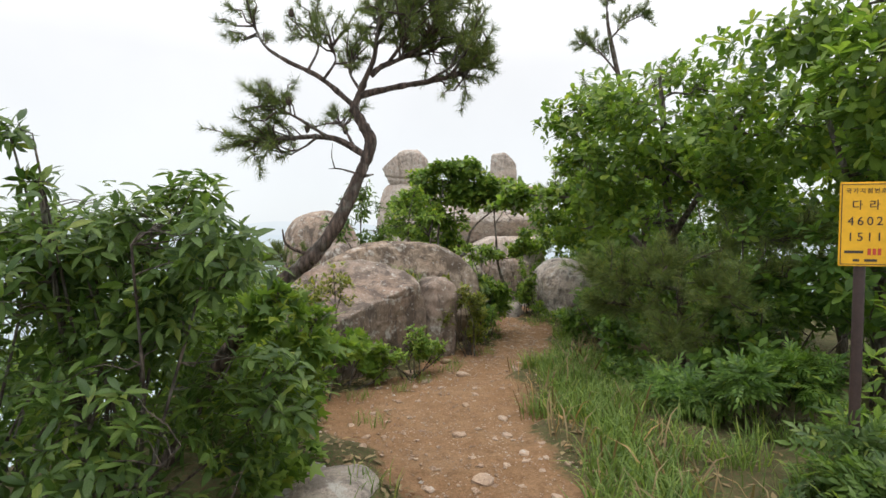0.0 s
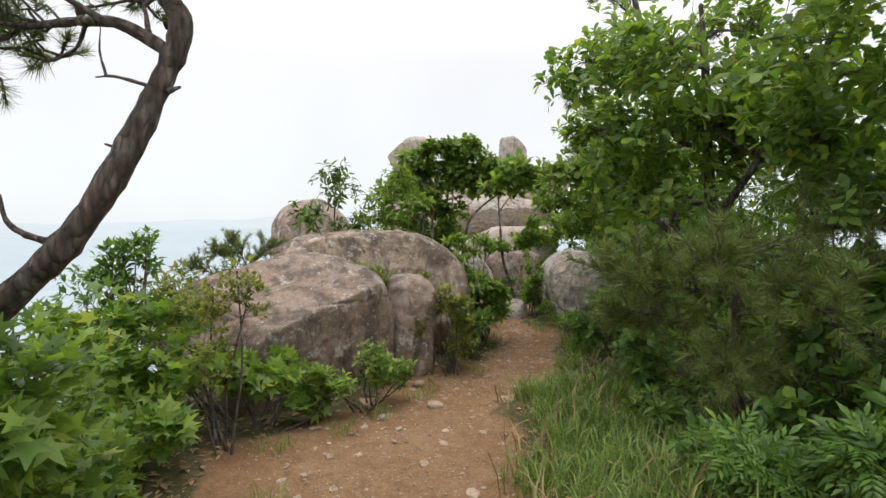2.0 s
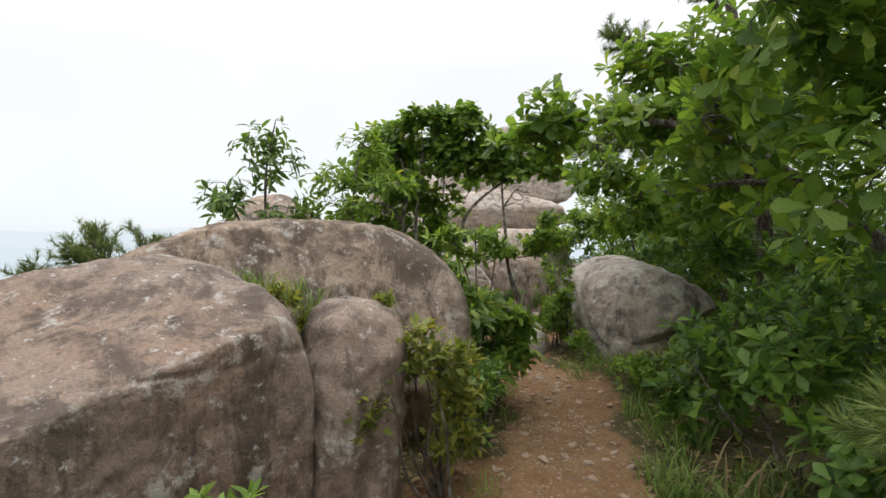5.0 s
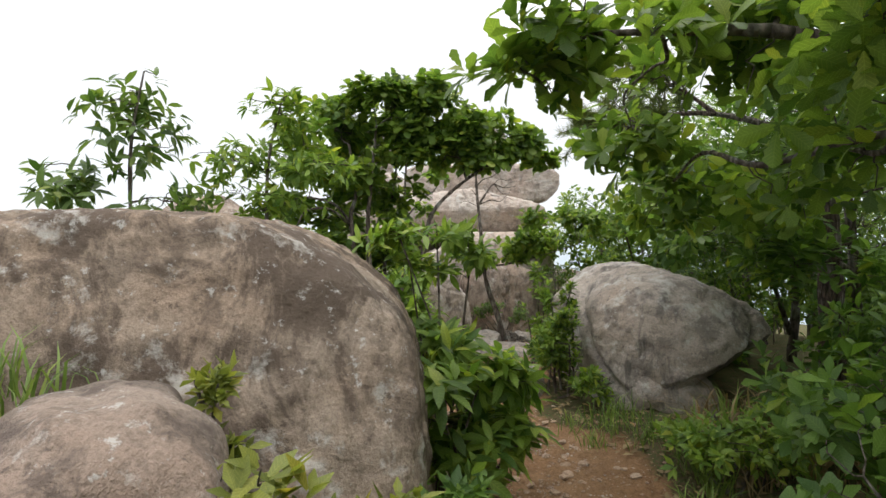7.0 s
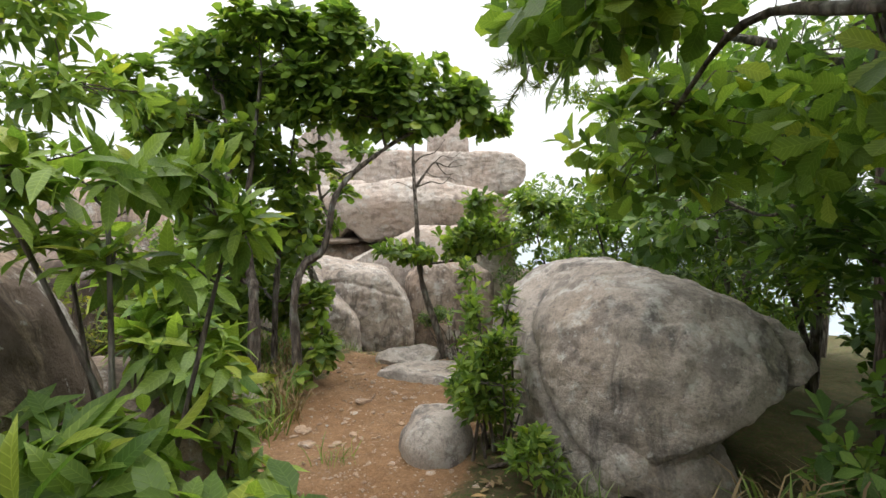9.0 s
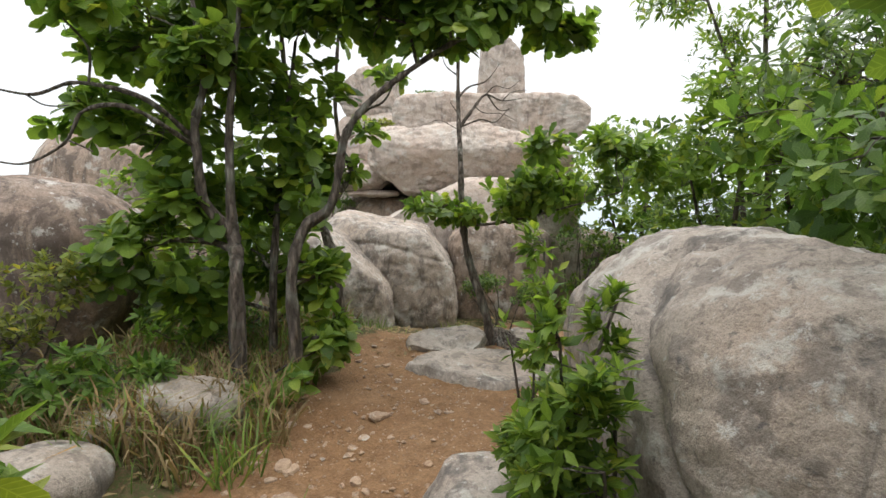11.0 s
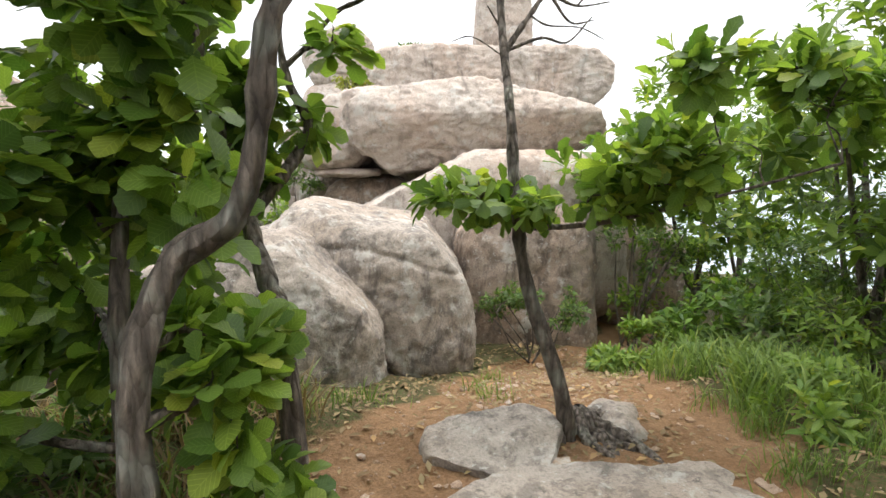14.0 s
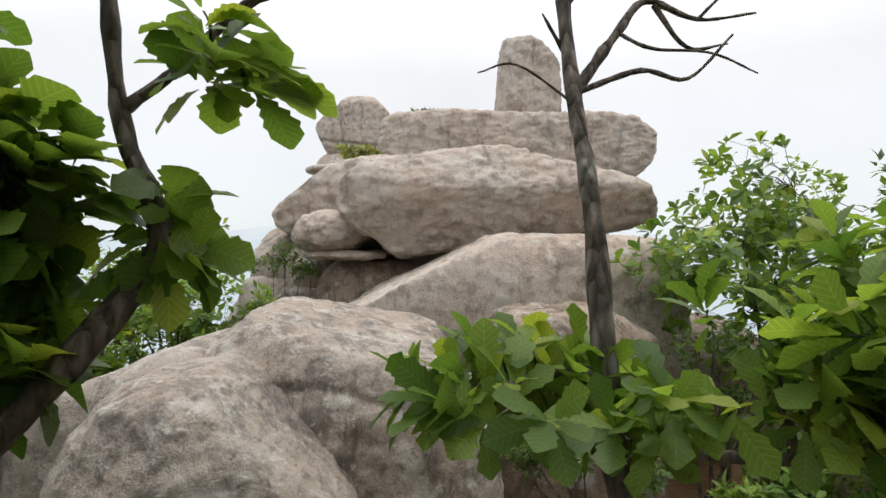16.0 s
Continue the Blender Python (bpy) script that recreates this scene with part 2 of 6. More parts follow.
ROCK = granite("granite_weathered", (0.31, 0.262, 0.22), (0.335, 0.235, 0.172), (0.098, 0.078, 0.064), 0.62, 0.5)
ROCK_DOME = granite("granite_domed_boulder", (0.305, 0.252, 0.2), (0.29, 0.205, 0.145), (0.075, 0.055, 0.041), 1.0, 0.3)
ROCK_DARK = granite("granite_dark_crust", (0.27, 0.225, 0.19), (0.25, 0.17, 0.125), (0.085, 0.066, 0.055), 0.75, 0.35)
ROCK_PALE = granite("granite_pale_tor", (0.46, 0.415, 0.37), (0.43, 0.34, 0.28), (0.17, 0.14, 0.12), 0.3, 0.6)
ROCK_GREY = granite("granite_grey_outcrop", (0.365, 0.33, 0.295), (0.335, 0.272, 0.22), (0.105, 0.095, 0.088), 0.42, 0.6)
STONE = granite("stone_loose", (0.42, 0.33, 0.26), (0.38, 0.26, 0.17), (0.2, 0.13, 0.09), 0.3, 0.3)
OAK = leafy("oak_leaf", (0.058, 0.12, 0.022), (0.195, 0.295, 0.052), 0.42, 0.5)
OAK_DEEP = leafy("oak_leaf_deep", (0.048, 0.105, 0.024), (0.145, 0.25, 0.047), 0.42, 0.45)
MAPLE = leafy("maple_leaf", (0.082, 0.162, 0.028), (0.215, 0.315, 0.055))
ASH = leafy("ash_leaf", (0.042, 0.088, 0.022), (0.122, 0.195, 0.045))
AZALEA = leafy("azalea_leaf", (0.085, 0.115, 0.022), (0.23, 0.26, 0.052))
PINE = leafy("pine_needle", (0.062, 0.1, 0.027), (0.19, 0.24, 0.065), 0.5, 0.15)
GRASS = leafy("grass_blade", (0.08, 0.138, 0.03), (0.20, 0.29, 0.07), 0.5, 0.35)
DRY = leafy("dry_grass", (0.15, 0.10, 0.05), (0.30, 0.23, 0.13), 0.7, 0.2)
BARK = bark("bark_oak", (0.055, 0.043, 0.034), (0.185, 0.15, 0.12))
BARK_PINE = bark("bark_pine", (0.05, 0.036, 0.03), (0.17, 0.12, 0.095), 38)
BARK_GREY = bark("bark_dead_grey", (0.11, 0.09, 0.075), (0.24, 0.20, 0.17), 40)
SOIL = soil()
# haze of the distance put into emission colours; these surfaces are no lamps
FAR = haze("far_ridge_painted_haze", (0.76, 0.85, 0.91), (0.80, 0.87, 0.92), -240, 60)
NEARER = haze("nearer_ridge_painted_haze", (0.73, 0.83, 0.89), (0.74, 0.83, 0.89), -240, 0)
VALLEY = haze("far_valley_painted_haze", (0.70, 0.80, 0.87), (0.74, 0.83, 0.89), -300, -100, 0.8)
YELLOW = plain("sign_yellow_paint", (0.78, 0.42, 0.012), 0.5, 0.08)
BLACKP = plain("sign_dark_lettering", (0.05, 0.035, 0.03), 0.6, 0.2)
REDP = plain("sign_red_lettering", (0.5, 0.06, 0.03), 0.6, 0.2)
POSTP = plain("sign_post_brown_paint", (0.045, 0.026, 0.024), 0.5, 0.3)
CONE = plain("pine_cone_brown", (0.05, 0.033, 0.024), 0.9, 0.4)


# ---- mesh helpers ----
def mesh_np(name, V, F, smooth=True, leaf=None):
    """A mesh from arrays of vertices and triangles."""
    V, F = np.asarray(V, dtype=np.float32), np.asarray(F, dtype=np.int32)
    me = bpy.data.meshes.new(name)
    me.vertices.add(len(V))
    me.vertices.foreach_set("co", V.ravel())
    me.loops.add(F.size)
    me.loops.foreach_set("vertex_index", F.ravel())
    me.polygons.add(len(F))
    me.polygons.foreach_set("loop_start", np.arange(0, F.size, 3, dtype=np.int32))
    me.polygons.foreach_set("loop_total", np.full(len(F), 3, dtype=np.int32))
    me.polygons.foreach_set("use_smooth", np.full(len(F), smooth, dtype=bool))
    me.update(calc_edges=True)
    if leaf is not None:                      # place on the leaf: across, along, 1
        n = len(leaf)
        co = np.column_stack([np.abs(leaf[:, 0]), leaf[:, 1], np.ones(n)]).astype(np.float32)
        me.attributes.new("leaf", "FLOAT_VECTOR", "POINT").data.foreach_set("vector", np.tile(co, (len(V) // n, 1)).ravel())
    return me


def child(name, me, mat, parent, label="", kind=""):
    """One mesh object under a thing; mesh coordinates are the world's."""
    if mat and not me.materials:
        me.materials.append(mat)
    ob = new(name, me)
    if parent:
        ob.parent = parent
        ob.matrix_parent_inverse = parent.matrix_basis.inverted()
    return tagged(ob, label, kind=kind)


def thing(name, base, label, category, group=""):
    """An Empty at a thing's base, to carry its parts."""
    ob = new(name)
    ob.empty_display_size = 0.05
    ob.matrix_basis = Matrix.Translation(base)
    return tagged(ob, label, category, group)


def join(pieces):
    Vs, Fs, n = [], [], 0
    for V, F in pieces:
        Vs.append(V)
        Fs.append(F + n)
        n += len(V)
    return np.concatenate(Vs), np.concatenate(Fs)


def spline(pts, k):
    """Catmull-Rom through pts with k steps a span."""
    P = np.array(pts, float)
    P = np.vstack([2 * P[0] - P[1], P, 2 * P[-1] - P[-2]])
    out = []
    for i in range(1, len(P) - 2):
        for s in np.arange(k) / k:
            a, b, c, d = P[i - 1], P[i], P[i + 1], P[i + 2]
            out.append(0.5 * (2 * b + (c - a) * s + (2 * a - 5 * b + 4 * c - d) * s * s + (3 * b - a - 3 * c + d) * s ** 3))
    out.append(P[-2])
    return np.array(out)


def tube(pts, r0, r1, sides=8, knots=0.12, rng=None):
    """A tapered, slightly knotty limb along pts, closed at its tip."""
    pts = np.asarray(pts, float)
    n = len(pts)
    tan = np.gradient(pts, axis=0)
    tan /= np.linalg.norm(tan, axis=1)[:, None] + 1e-9
    ref = np.array([0.31, 0.86, 0.4])
    u = np.cross(tan, ref)
    u /= np.linalg.norm(u, axis=1)[:, None] + 1e-9
    w = np.cross(tan, u)
    rad = np.linspace(r0, r1, n)[:, None] * np.ones((1, sides))
    if rng is not None:
        rad = rad * (1 + knots * rng.standard_normal((n, sides)) * 0.6 + knots * rng.standard_normal((n, 1)))
    a = np.arange(sides) / sides * 2 * np.pi
    V = pts[:, None, :] + rad[:, :, None] * (np.cos(a)[None, :, None] * u[:, None, :] + np.sin(a)[None, :, None] * w[:, None, :])
    V = np.vstack([V.reshape(-1, 3), pts[-1:] + tan[-1:] * r1])
    F = []
    for i in range(n - 1):
        for j in range(sides):
            p, q = i * sides + j, i * sides + (j + 1) % sides
            F += [(p, q, p + sides), (q, q + sides, p + sides)]
    for j in range(sides):
        F.append(((n - 1) * sides + j, (n - 1) * sides + (j + 1) % sides, n * sides))
    return V, np.array(F)


def blade(rows, fold=0.10, droop=0.22):
    """A leaf along +y, 1 long: rows of (y, half width), folded along its midrib and drooping."""
    V, F = [], []
    for y, w in rows:
        z = -droop * y * y
        V += [(-w, y, z + fold * w * 2), (0, y, z), (w, y, z + fold * w * 2)]
    for i in range(len(rows) - 1):
        a = 3 * i
        for s in (0, 1):
            F += [(a + s, a + s + 1, a + s + 3), (a + s + 1, a + s + 4, a + s + 3)]
    return np.array(V), np.array(F)


def palm_leaf():
    """A palmate leaf with five pointed lobes."""
    V, F = [(0, 0.32, 0)], []
    for i, a in enumerate((-128, -95, -62, -32, 0, 32, 62, 95, 128)):
        r = (0.42, 0.22, 0.58, 0.28, 0.68, 0.28, 0.58, 0.22, 0.42)[i]
        V.append((r * math.sin(radians(a)), 0.32 + r * math.cos(radians(a)), -0.14 * r))
    V.append((0, 0.2, -0.01))
    for i in range(1, 10):
        F.append((0, i + 1, i))
    F.append((0, 1, 10))
    return np.array(V, float), np.array(F)


def frond(n=4):
    """A compound leaf: paired leaflets on a drooping rachis and one at its tip."""
    V1, F1 = blade([(0, 0.03), (0.45, 0.17), (1, 0.0)], 0.1, 0.25)
    out = []
    for i in range(n):
        y = 0.28 + 0.62 * i / n
        for s in (-1, 1):
            a = radians(58 - 6 * i) * s
            L = 0.42 - 0.03 * i
            R = np.array([[math.cos(a), math.sin(a), 0], [-math.sin(a), math.cos(a), 0], [0, 0, 1]])
            out.append((V1 * L @ R.T + np.array([0, y, -0.25 * y * y]), F1))
    out.append((V1 * 0.45 + np.array([0, 0.88, -0.2]), F1))
    out.append((np.array([(-0.008, 0, 0), (0.008, 0, 0), (0, 0.95, -0.22)]), np.array([(0, 1, 2)])))
    return join(out)


def tuft(n=44, spread=1.15, width=0.021):
    """A bunch of pine needles round +y, 1 long."""
    rng = np.random.default_rng(3)
    V, F = [], []
    for i in range(n):
        a, e = rng.uniform(0, 2 * np.pi), spread * math.sqrt(rng.uniform(0.02, 1))
        d = np.array([math.sin(e) * math.cos(a), math.cos(e), math.sin(e) * math.sin(a)]) * rng.uniform(0.75, 1.05)
        s = np.cross(d, rng.standard_normal(3))
        s *= width / (np.linalg.norm(s) + 1e-9)
        o = np.array([0, rng.uniform(-0.35, 0.15), 0])
        k = len(V)
        V += [o - s, o + s, o + d]
        F.append((k, k + 1, k + 2))
    return np.array(V), np.array(F)


def grass_blade():
    V, F = [], []
    for y, w in ((0, 0.016), (0.35, 0.02), (0.7, 0.014)):
        V += [(-w, 0.45 * y * y, y), (w, 0.45 * y * y, y)]
    V.append((0, 0.62, 0.86))
    return np.array(V, float), np.array([(0, 1, 2), (1, 3, 2), (2, 3, 4), (3, 5, 4), (4, 5, 6)])


LEAVES = {
    "oak": blade([(0, 0.02), (0.3, 0.15), (0.4, 0.13), (0.58, 0.245), (0.66, 0.21), (0.82, 0.27), (1, 0.04)]),
    "oak_far": blade([(0, 0.03), (0.65, 0.28), (1, 0.06)]),
    "oak_broad": blade([(0, 0.02), (0.12, 0.07), (0.26, 0.2), (0.33, 0.165), (0.45, 0.29), (0.52, 0.245), (0.65, 0.355), (0.72, 0.30), (0.84, 0.32), (0.92, 0.2), (1, 0.05)], 0.09, 0.28),
    "broad": blade([(0, 0.02), (0.2, 0.22), (0.45, 0.31), (0.75, 0.2), (1, 0.0)], 0.08, 0.3),
    "lance": blade([(0, 0.02), (0.3, 0.16), (0.65, 0.15), (1, 0.0)], 0.12, 0.3),
    "lance_far": blade([(0, 0.03), (0.42, 0.17), (1, 0.0)], 0.12, 0.3),
    "small": blade([(0, 0.05), (0.5, 0.24), (1, 0.03)], 0.15, 0.1),
    "maple": palm_leaf(),
    "frond": frond(),
    "tuft": tuft(),
    "tuft_far": tuft(26, 1.15, 0.03),
}


def unit(v):
    return v / (np.linalg.norm(v, axis=-1, keepdims=True) + 1e-9)


def place(template, pos, along, up, size):
    """Copies of a template's triangles: its +y along 'along', its +z near 'up'."""
    V, F = template
    y = unit(along)
    x = unit(np.cross(y, up))
    z = np.cross(x, y)
    R = np.stack([x, y, z], axis=1)                      # rows are the axes
    out = np.einsum("vk,nkj->nvj", V, R) * size[:, None, None] + pos[:, None, :]
    FF = F[None] + (np.arange(len(pos)) * len(V))[:, None, None]
    return out.reshape(-1, 3), FF.reshape(-1, 3)


MORE = 0.92       # fullness of the crowns


def clusters(blobs, rng, puffs=7):
    """Twig tips in clumps within ellipsoids (x, y, z, rx, ry, rz, count): uneven, with gaps between the clumps."""
    P, D = [], []
    for x, y, z, rx, ry, rz, n in blobs:
        c, r = np.array([x, y, z]), np.array([rx, ry, rz])
        k = max(2, int(puffs * (0.9 + 0.6 * rng.random())))
        n = int(n * MORE)
        d = unit(rng.standard_normal((k, 3)))
        cen = c + d * r * rng.uniform(0.45, 0.85, (k, 1))
        which = rng.integers(0, k, n)
        off = unit(rng.standard_normal((n, 3))) * rng.uniform(0.15, 1, (n, 1)) ** 0.5 * r * 0.48
        p = cen[which] + off
        P.append(p)
        D.append(unit(unit((p - c) / r) * 0.7 + np.array([0, 0, 0.55]) + 0.35 * rng.standard_normal((n, 3))))
    return np.vstack(P), np.vstack(D)


def rosettes(P, D, rng, k, kind, size, flat=0.9, jitter=0.3):
    """k leaves round each twig tip."""
    n = len(P)
    D = unit(D)
    a = unit(np.cross(D, rng.standard_normal((n, 3))))
    b = np.cross(D, a)
    phi = (np.arange(k) / k * 2 * np.pi)[None, :] + rng.uniform(0, 6.28, (n, 1)) + 0.3 * rng.standard_normal((n, k))
    el = flat + jitter * rng.standard_normal((n, k))
    rad = np.cos(phi)[..., None] * a[:, None] + np.sin(phi)[..., None] * b[:, None]
    along = np.cos(el)[..., None] * D[:, None] + np.sin(el)[..., None] * rad
    along[..., 2] -= 0.12
    up = D[:, None] + 0.25 * rng.standard_normal((n, k, 3)) + np.array([0, 0, 0.75])
    pos = P[:, None] + 0.01 * along - D[:, None] * rng.uniform(0, 0.5 * size, (n, k, 1))
    s = size * rng.uniform(0.6, 1.15, (n, k))
    return pos.reshape(-1, 3), along.reshape(-1, 3), up.reshape(-1, 3), s.ravel()


def leaf_parts(name, kind, mat, parent, pos, along, up, s, single, rng):
    """The crown: 'single' leaves as objects of their own on one mesh, the rest joined."""
    idx = rng.permutation(len(pos))
    one, rest = idx[:single], idx[single:]
    V, F = place(LEAVES[kind], pos[rest], along[rest], up[rest], s[rest])
    veined = None if kind in ("frond", "maple") else LEAVES[kind][0]
    child("foliage", mesh_np("foliage", V, F, True, veined), mat, parent, kind="stuff")
    if single:
        me = mesh_np("leaf", *LEAVES[kind], True, veined)
        me.materials.append(mat)
        y = unit(along[one])
        x = unit(np.cross(y, up[one]))
        z = np.cross(x, y)
        inv = parent.matrix_basis.inverted()
        for i in range(len(one)):
            ob = new("leaf", me)
            ob.parent = parent
            m = Matrix(((x[i][0], y[i][0], z[i][0], 0), (x[i][1], y[i][1], z[i][1], 0), (x[i][2], y[i][2], z[i][2], 0), (0, 0, 0, 1)))
            ob.matrix_basis = inv @ Matrix.Translation(pos[one[i]]) @ m @ Matrix.Scale(s[one[i]], 4)


def wander(a, b, rng, sag=0.0, wob=0.06, k=5):
    """A bent line from a to b."""
    a, b = np.array(a, float), np.array(b, float)
    L = np.linalg.norm(b - a)
    t = np.linspace(0, 1, 5)[:, None]
    p = a + (b - a) * t + rng.standard_normal((5, 3)) * wob * L * np.sin(np.pi * t)
    p[:, 2] += sag * L * np.sin(np.pi * t[:, 0])
    return spline(p, k)


def plant(name, label, category, base, stems, blobs, kind, mat, size, k=5, seed=1, bark_mat=None, single=0, flat=0.95,
          twigs=0.24, puffs=7, group="", tip=0.35, sides=8, twig_r=0.005):
    """A tree or shrub. stems: (points, base radius, tip radius); blobs: the crown's clumps."""
    rng = np.random.default_rng(seed)
    bark_mat = bark_mat or BARK
    top = thing(name, base, label, category, group)
    lines = []
    for i, (pts, r0, r1) in enumerate(stems):
        p = spline(pts, 6)
        lines.append((p, np.linspace(r0, r1, len(p))))
        child("trunk" if i == 0 else "stem", mesh_np("trunk", *tube(p, r0, r1, sides, 0.10, rng)), bark_mat, top)
    allp = np.vstack([p for p, r in lines])
    allr = np.concatenate([r for p, r in lines])
    P, D = clusters(blobs, rng, puffs)
    limbs = []
    for x, y, z, rx, ry, rz, n in blobs:
        c = np.array([x, y, z])
        d = np.linalg.norm(allp - c, axis=1) + 1.2 * np.maximum(0, allp[:, 2] - c[2])
        j = int(np.argmin(d))
        if np.linalg.norm(allp[j] - c) > 0.12:
            r = max(0.004, min(allr[j] * 0.62, 0.02 + 0.02 * rx))
            p = wander(allp[j], c, rng, 0.08, 0.07)
            limbs.append((p, np.linspace(r, r * tip, len(p))))
            child("branch", mesh_np("branch", *tube(p, r, r * tip, 6, 0.08, rng)), bark_mat, top)
    lp = np.vstack([p for p, r in limbs] + [allp])
    tw = []
    for q in P[rng.random(len(P)) < twigs]:
        j = int(np.argmin(np.linalg.norm(lp - q, axis=1) + 0.4 * np.maximum(0, lp[:, 2] - q[2])))
        if np.linalg.norm(lp[j] - q) > 0.04:
            tw.append(tube(wander(lp[j], q, rng, 0.05, 0.08, 1), twig_r, twig_r * 0.45, 3))
    if tw:
        child("twigwork", mesh_np("twigwork", *join(tw)), bark_mat, top, kind="stuff")
    leaf_parts(name, kind, mat, top, *rosettes(P, D, rng, k, kind, size, flat), single, rng)
    return top


# ---- ground ----
PROFILE = ((-6, 0.34), (0, 0.27), (2.8, 0.19), (4, 0.06), (5.8, -0.04), (8, -0.08), (10.5, -0.19), (12.8, -0.25), (13.7, -0.43), (14.5, -0.68), (17, -0.95), (25, -1.4), (40, -2))
TRAIL = ((-6, 0.1, 0.5), (0, 0.2, 0.5), (2.5, 0.36, 0.40), (3.4, -0.02, 0.74), (4.4, -0.14, 0.86), (5.2, 0.0, 0.78), (5.9, 0.42, 0.6), (7, 1.05, 0.45), (8.3, 1.28, 0.40),
         (9.3, 1.0, 0.45), (10.4, 0.82, 0.74), (11.4, 1.15, 0.88), (12.6, 1.5, 1.02), (13.8, 1.75, 0.8), (14.6, 2.3, 0.62), (16, 3.3, 0.45), (18, 4.2, 0.4), (40, 12, 0.4))
PY, PZ = np.array(PROFILE).T
TY, TX, TW = np.array(TRAIL).T


def trail_mask(x, y):
    """1 on the trodden path, 0 away from it."""
    c, w = np.interp(y, TY, TX), np.interp(y, TY, TW)
    wob = 0.10 * np.sin(3.1 * y + 0.7) + 0.06 * np.sin(7.7 * y + x * 2)
    d = np.abs(x - c) - w - wob
    return np.clip(0.5 - d / 0.30, 0, 1)


def ground_z(x, y):
    """The height of the ground: the trail along a ridge, with banks, falling away to a valley on all sides."""
    x, y = np.asarray(x, float), np.asarray(y, float)
    z = np.interp(y, PY, PZ)
    m = trail_mask(x, y)
    lump = 0.035 * np.sin(2.3 * x + 1.1 * y) + 0.03 * np.sin(4.1 * y - 1.7 * x + 1) + 0.015 * np.sin(9 * x + 7 * y)
    z = z + (1 - m) * (0.05 + lump) + m * 0.25 * lump
    z = z - 0.28 * np.maximum(0, -1.6 - x) - 0.25 * np.maximum(0, -3.5 - x) - 0.05 * np.maximum(0, x - 3)
    r = np.hypot(x - 1, y - 9)
    z = z - 0.35 * np.maximum(0, r - 15) - 0.2 * np.maximum(0, r - 40)
    lo = -250.0
    far = 14 * np.sin(x / 170) * np.sin(y / 140 + 1)
    return np.where(z < lo + far, lo + far, z)


def axis(lo, hi, step, out):
    inner = np.arange(lo, hi + 1e-6, step)
    g, d, v = [], step, hi
    while v < out:
        d *= 1.16
        v += d
        g.append(v)
    g2, d, v = [], step, lo
    while v > -out:
        d *= 1.16
        v -= d
        g2.append(v)
    return np.array(g2[::-1] + list(inner) + g)


gx, gy = axis(-2.0, 3.6, 0.07, 4600), axis(-0.5, 15.5, 0.07, 4600)
X, Y = np.meshgrid(gx, gy)
rng0 = np.random.default_rng(11)
Z = ground_z(X, Y)
near = (np.hypot(X - 1, Y - 8) < 14)
Z = Z + near * (rng0.standard_normal(X.shape) * 0.006)
nx = len(gx)
ii = (np.arange(len(gy) - 1)[:, None] * nx + np.arange(nx - 1)[None]).ravel()
GF = np.concatenate([np.stack([ii, ii + 1, ii + nx + 1], 1), np.stack([ii, ii + nx + 1, ii + nx], 1)])
gme = mesh_np("ground", np.stack([X.ravel(), Y.ravel(), Z.ravel()], 1), GF)
ga = gme.attributes.new("path", "FLOAT", "POINT")
ga.data.foreach_set("value", trail_mask(X.ravel(), Y.ravel()).astype(np.float32))
ground = child("ground", gme, SOIL, None)
tagged(ground, "reddish gravelly trail soil with leaf litter beside it", "ground", kind="structure")


# ---- far distance ----
def ridge(name, dist, a0, a1, height, rough, seed, mat):
    """A far mountain range seen over the valley; its haze is only the glowing colour of mat."""
    rng = np.random.default_rng(seed)
    n = 160
    ang = np.radians(np.linspace(a0, a1, n))
    h = np.zeros(n)
    for o in range(1, 7):
        h += np.sin(np.linspace(0, 6.28 * o * 3.4, n) + rng.uniform(0, 6)) * rough / o ** 1.1
    V, F = [], []
    for i in range(n):
        for r, z in ((dist * 0.8, -252), (dist * 0.93, -120 + 0.4 * h[i] + height * 0.4), (dist, height + h[i]), (dist * 1.1, -252)):
            V.append((r * math.sin(ang[i]), r * math.cos(ang[i]), z))
    for i in range(n - 1):
        for j in range(3):
            p = i * 4 + j
            F += [(p, p + 4, p + 1), (p + 1, p + 4, p + 5)]
    return tagged(child(name, mesh_np(name, V, F), mat, None), "mountain range far across the valley, its blue haze painted as a glow", "mountains", kind="structure")


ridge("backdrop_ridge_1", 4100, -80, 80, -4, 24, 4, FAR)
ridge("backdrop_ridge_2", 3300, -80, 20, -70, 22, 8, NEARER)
# valley floor that emits pale blue in place of the air's haze
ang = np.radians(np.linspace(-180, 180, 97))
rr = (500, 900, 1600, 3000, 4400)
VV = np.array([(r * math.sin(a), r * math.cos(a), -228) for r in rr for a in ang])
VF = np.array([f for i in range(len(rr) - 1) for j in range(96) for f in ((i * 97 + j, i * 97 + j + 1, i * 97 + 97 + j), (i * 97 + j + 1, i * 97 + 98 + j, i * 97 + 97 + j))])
tagged(child("backdrop_valley", mesh_np("backdrop_valley", VV, VF), VALLEY, None), "valley floor with pale towns, its blue haze painted as a glow", "valley", kind="structure")


# ---- boulders ----
SPHERE = {}


def sphere(level):
    if level not in SPHERE:
        bm = bmesh.new()
        bmesh.ops.create_icosphere(bm, subdivisions=level, radius=1)
        SPHERE[level] = (np.array([v.co[:] for v in bm.verts]), np.array([[v.index for v in f.verts] for f in bm.faces]))
        bm.free()
    return SPHERE[level]


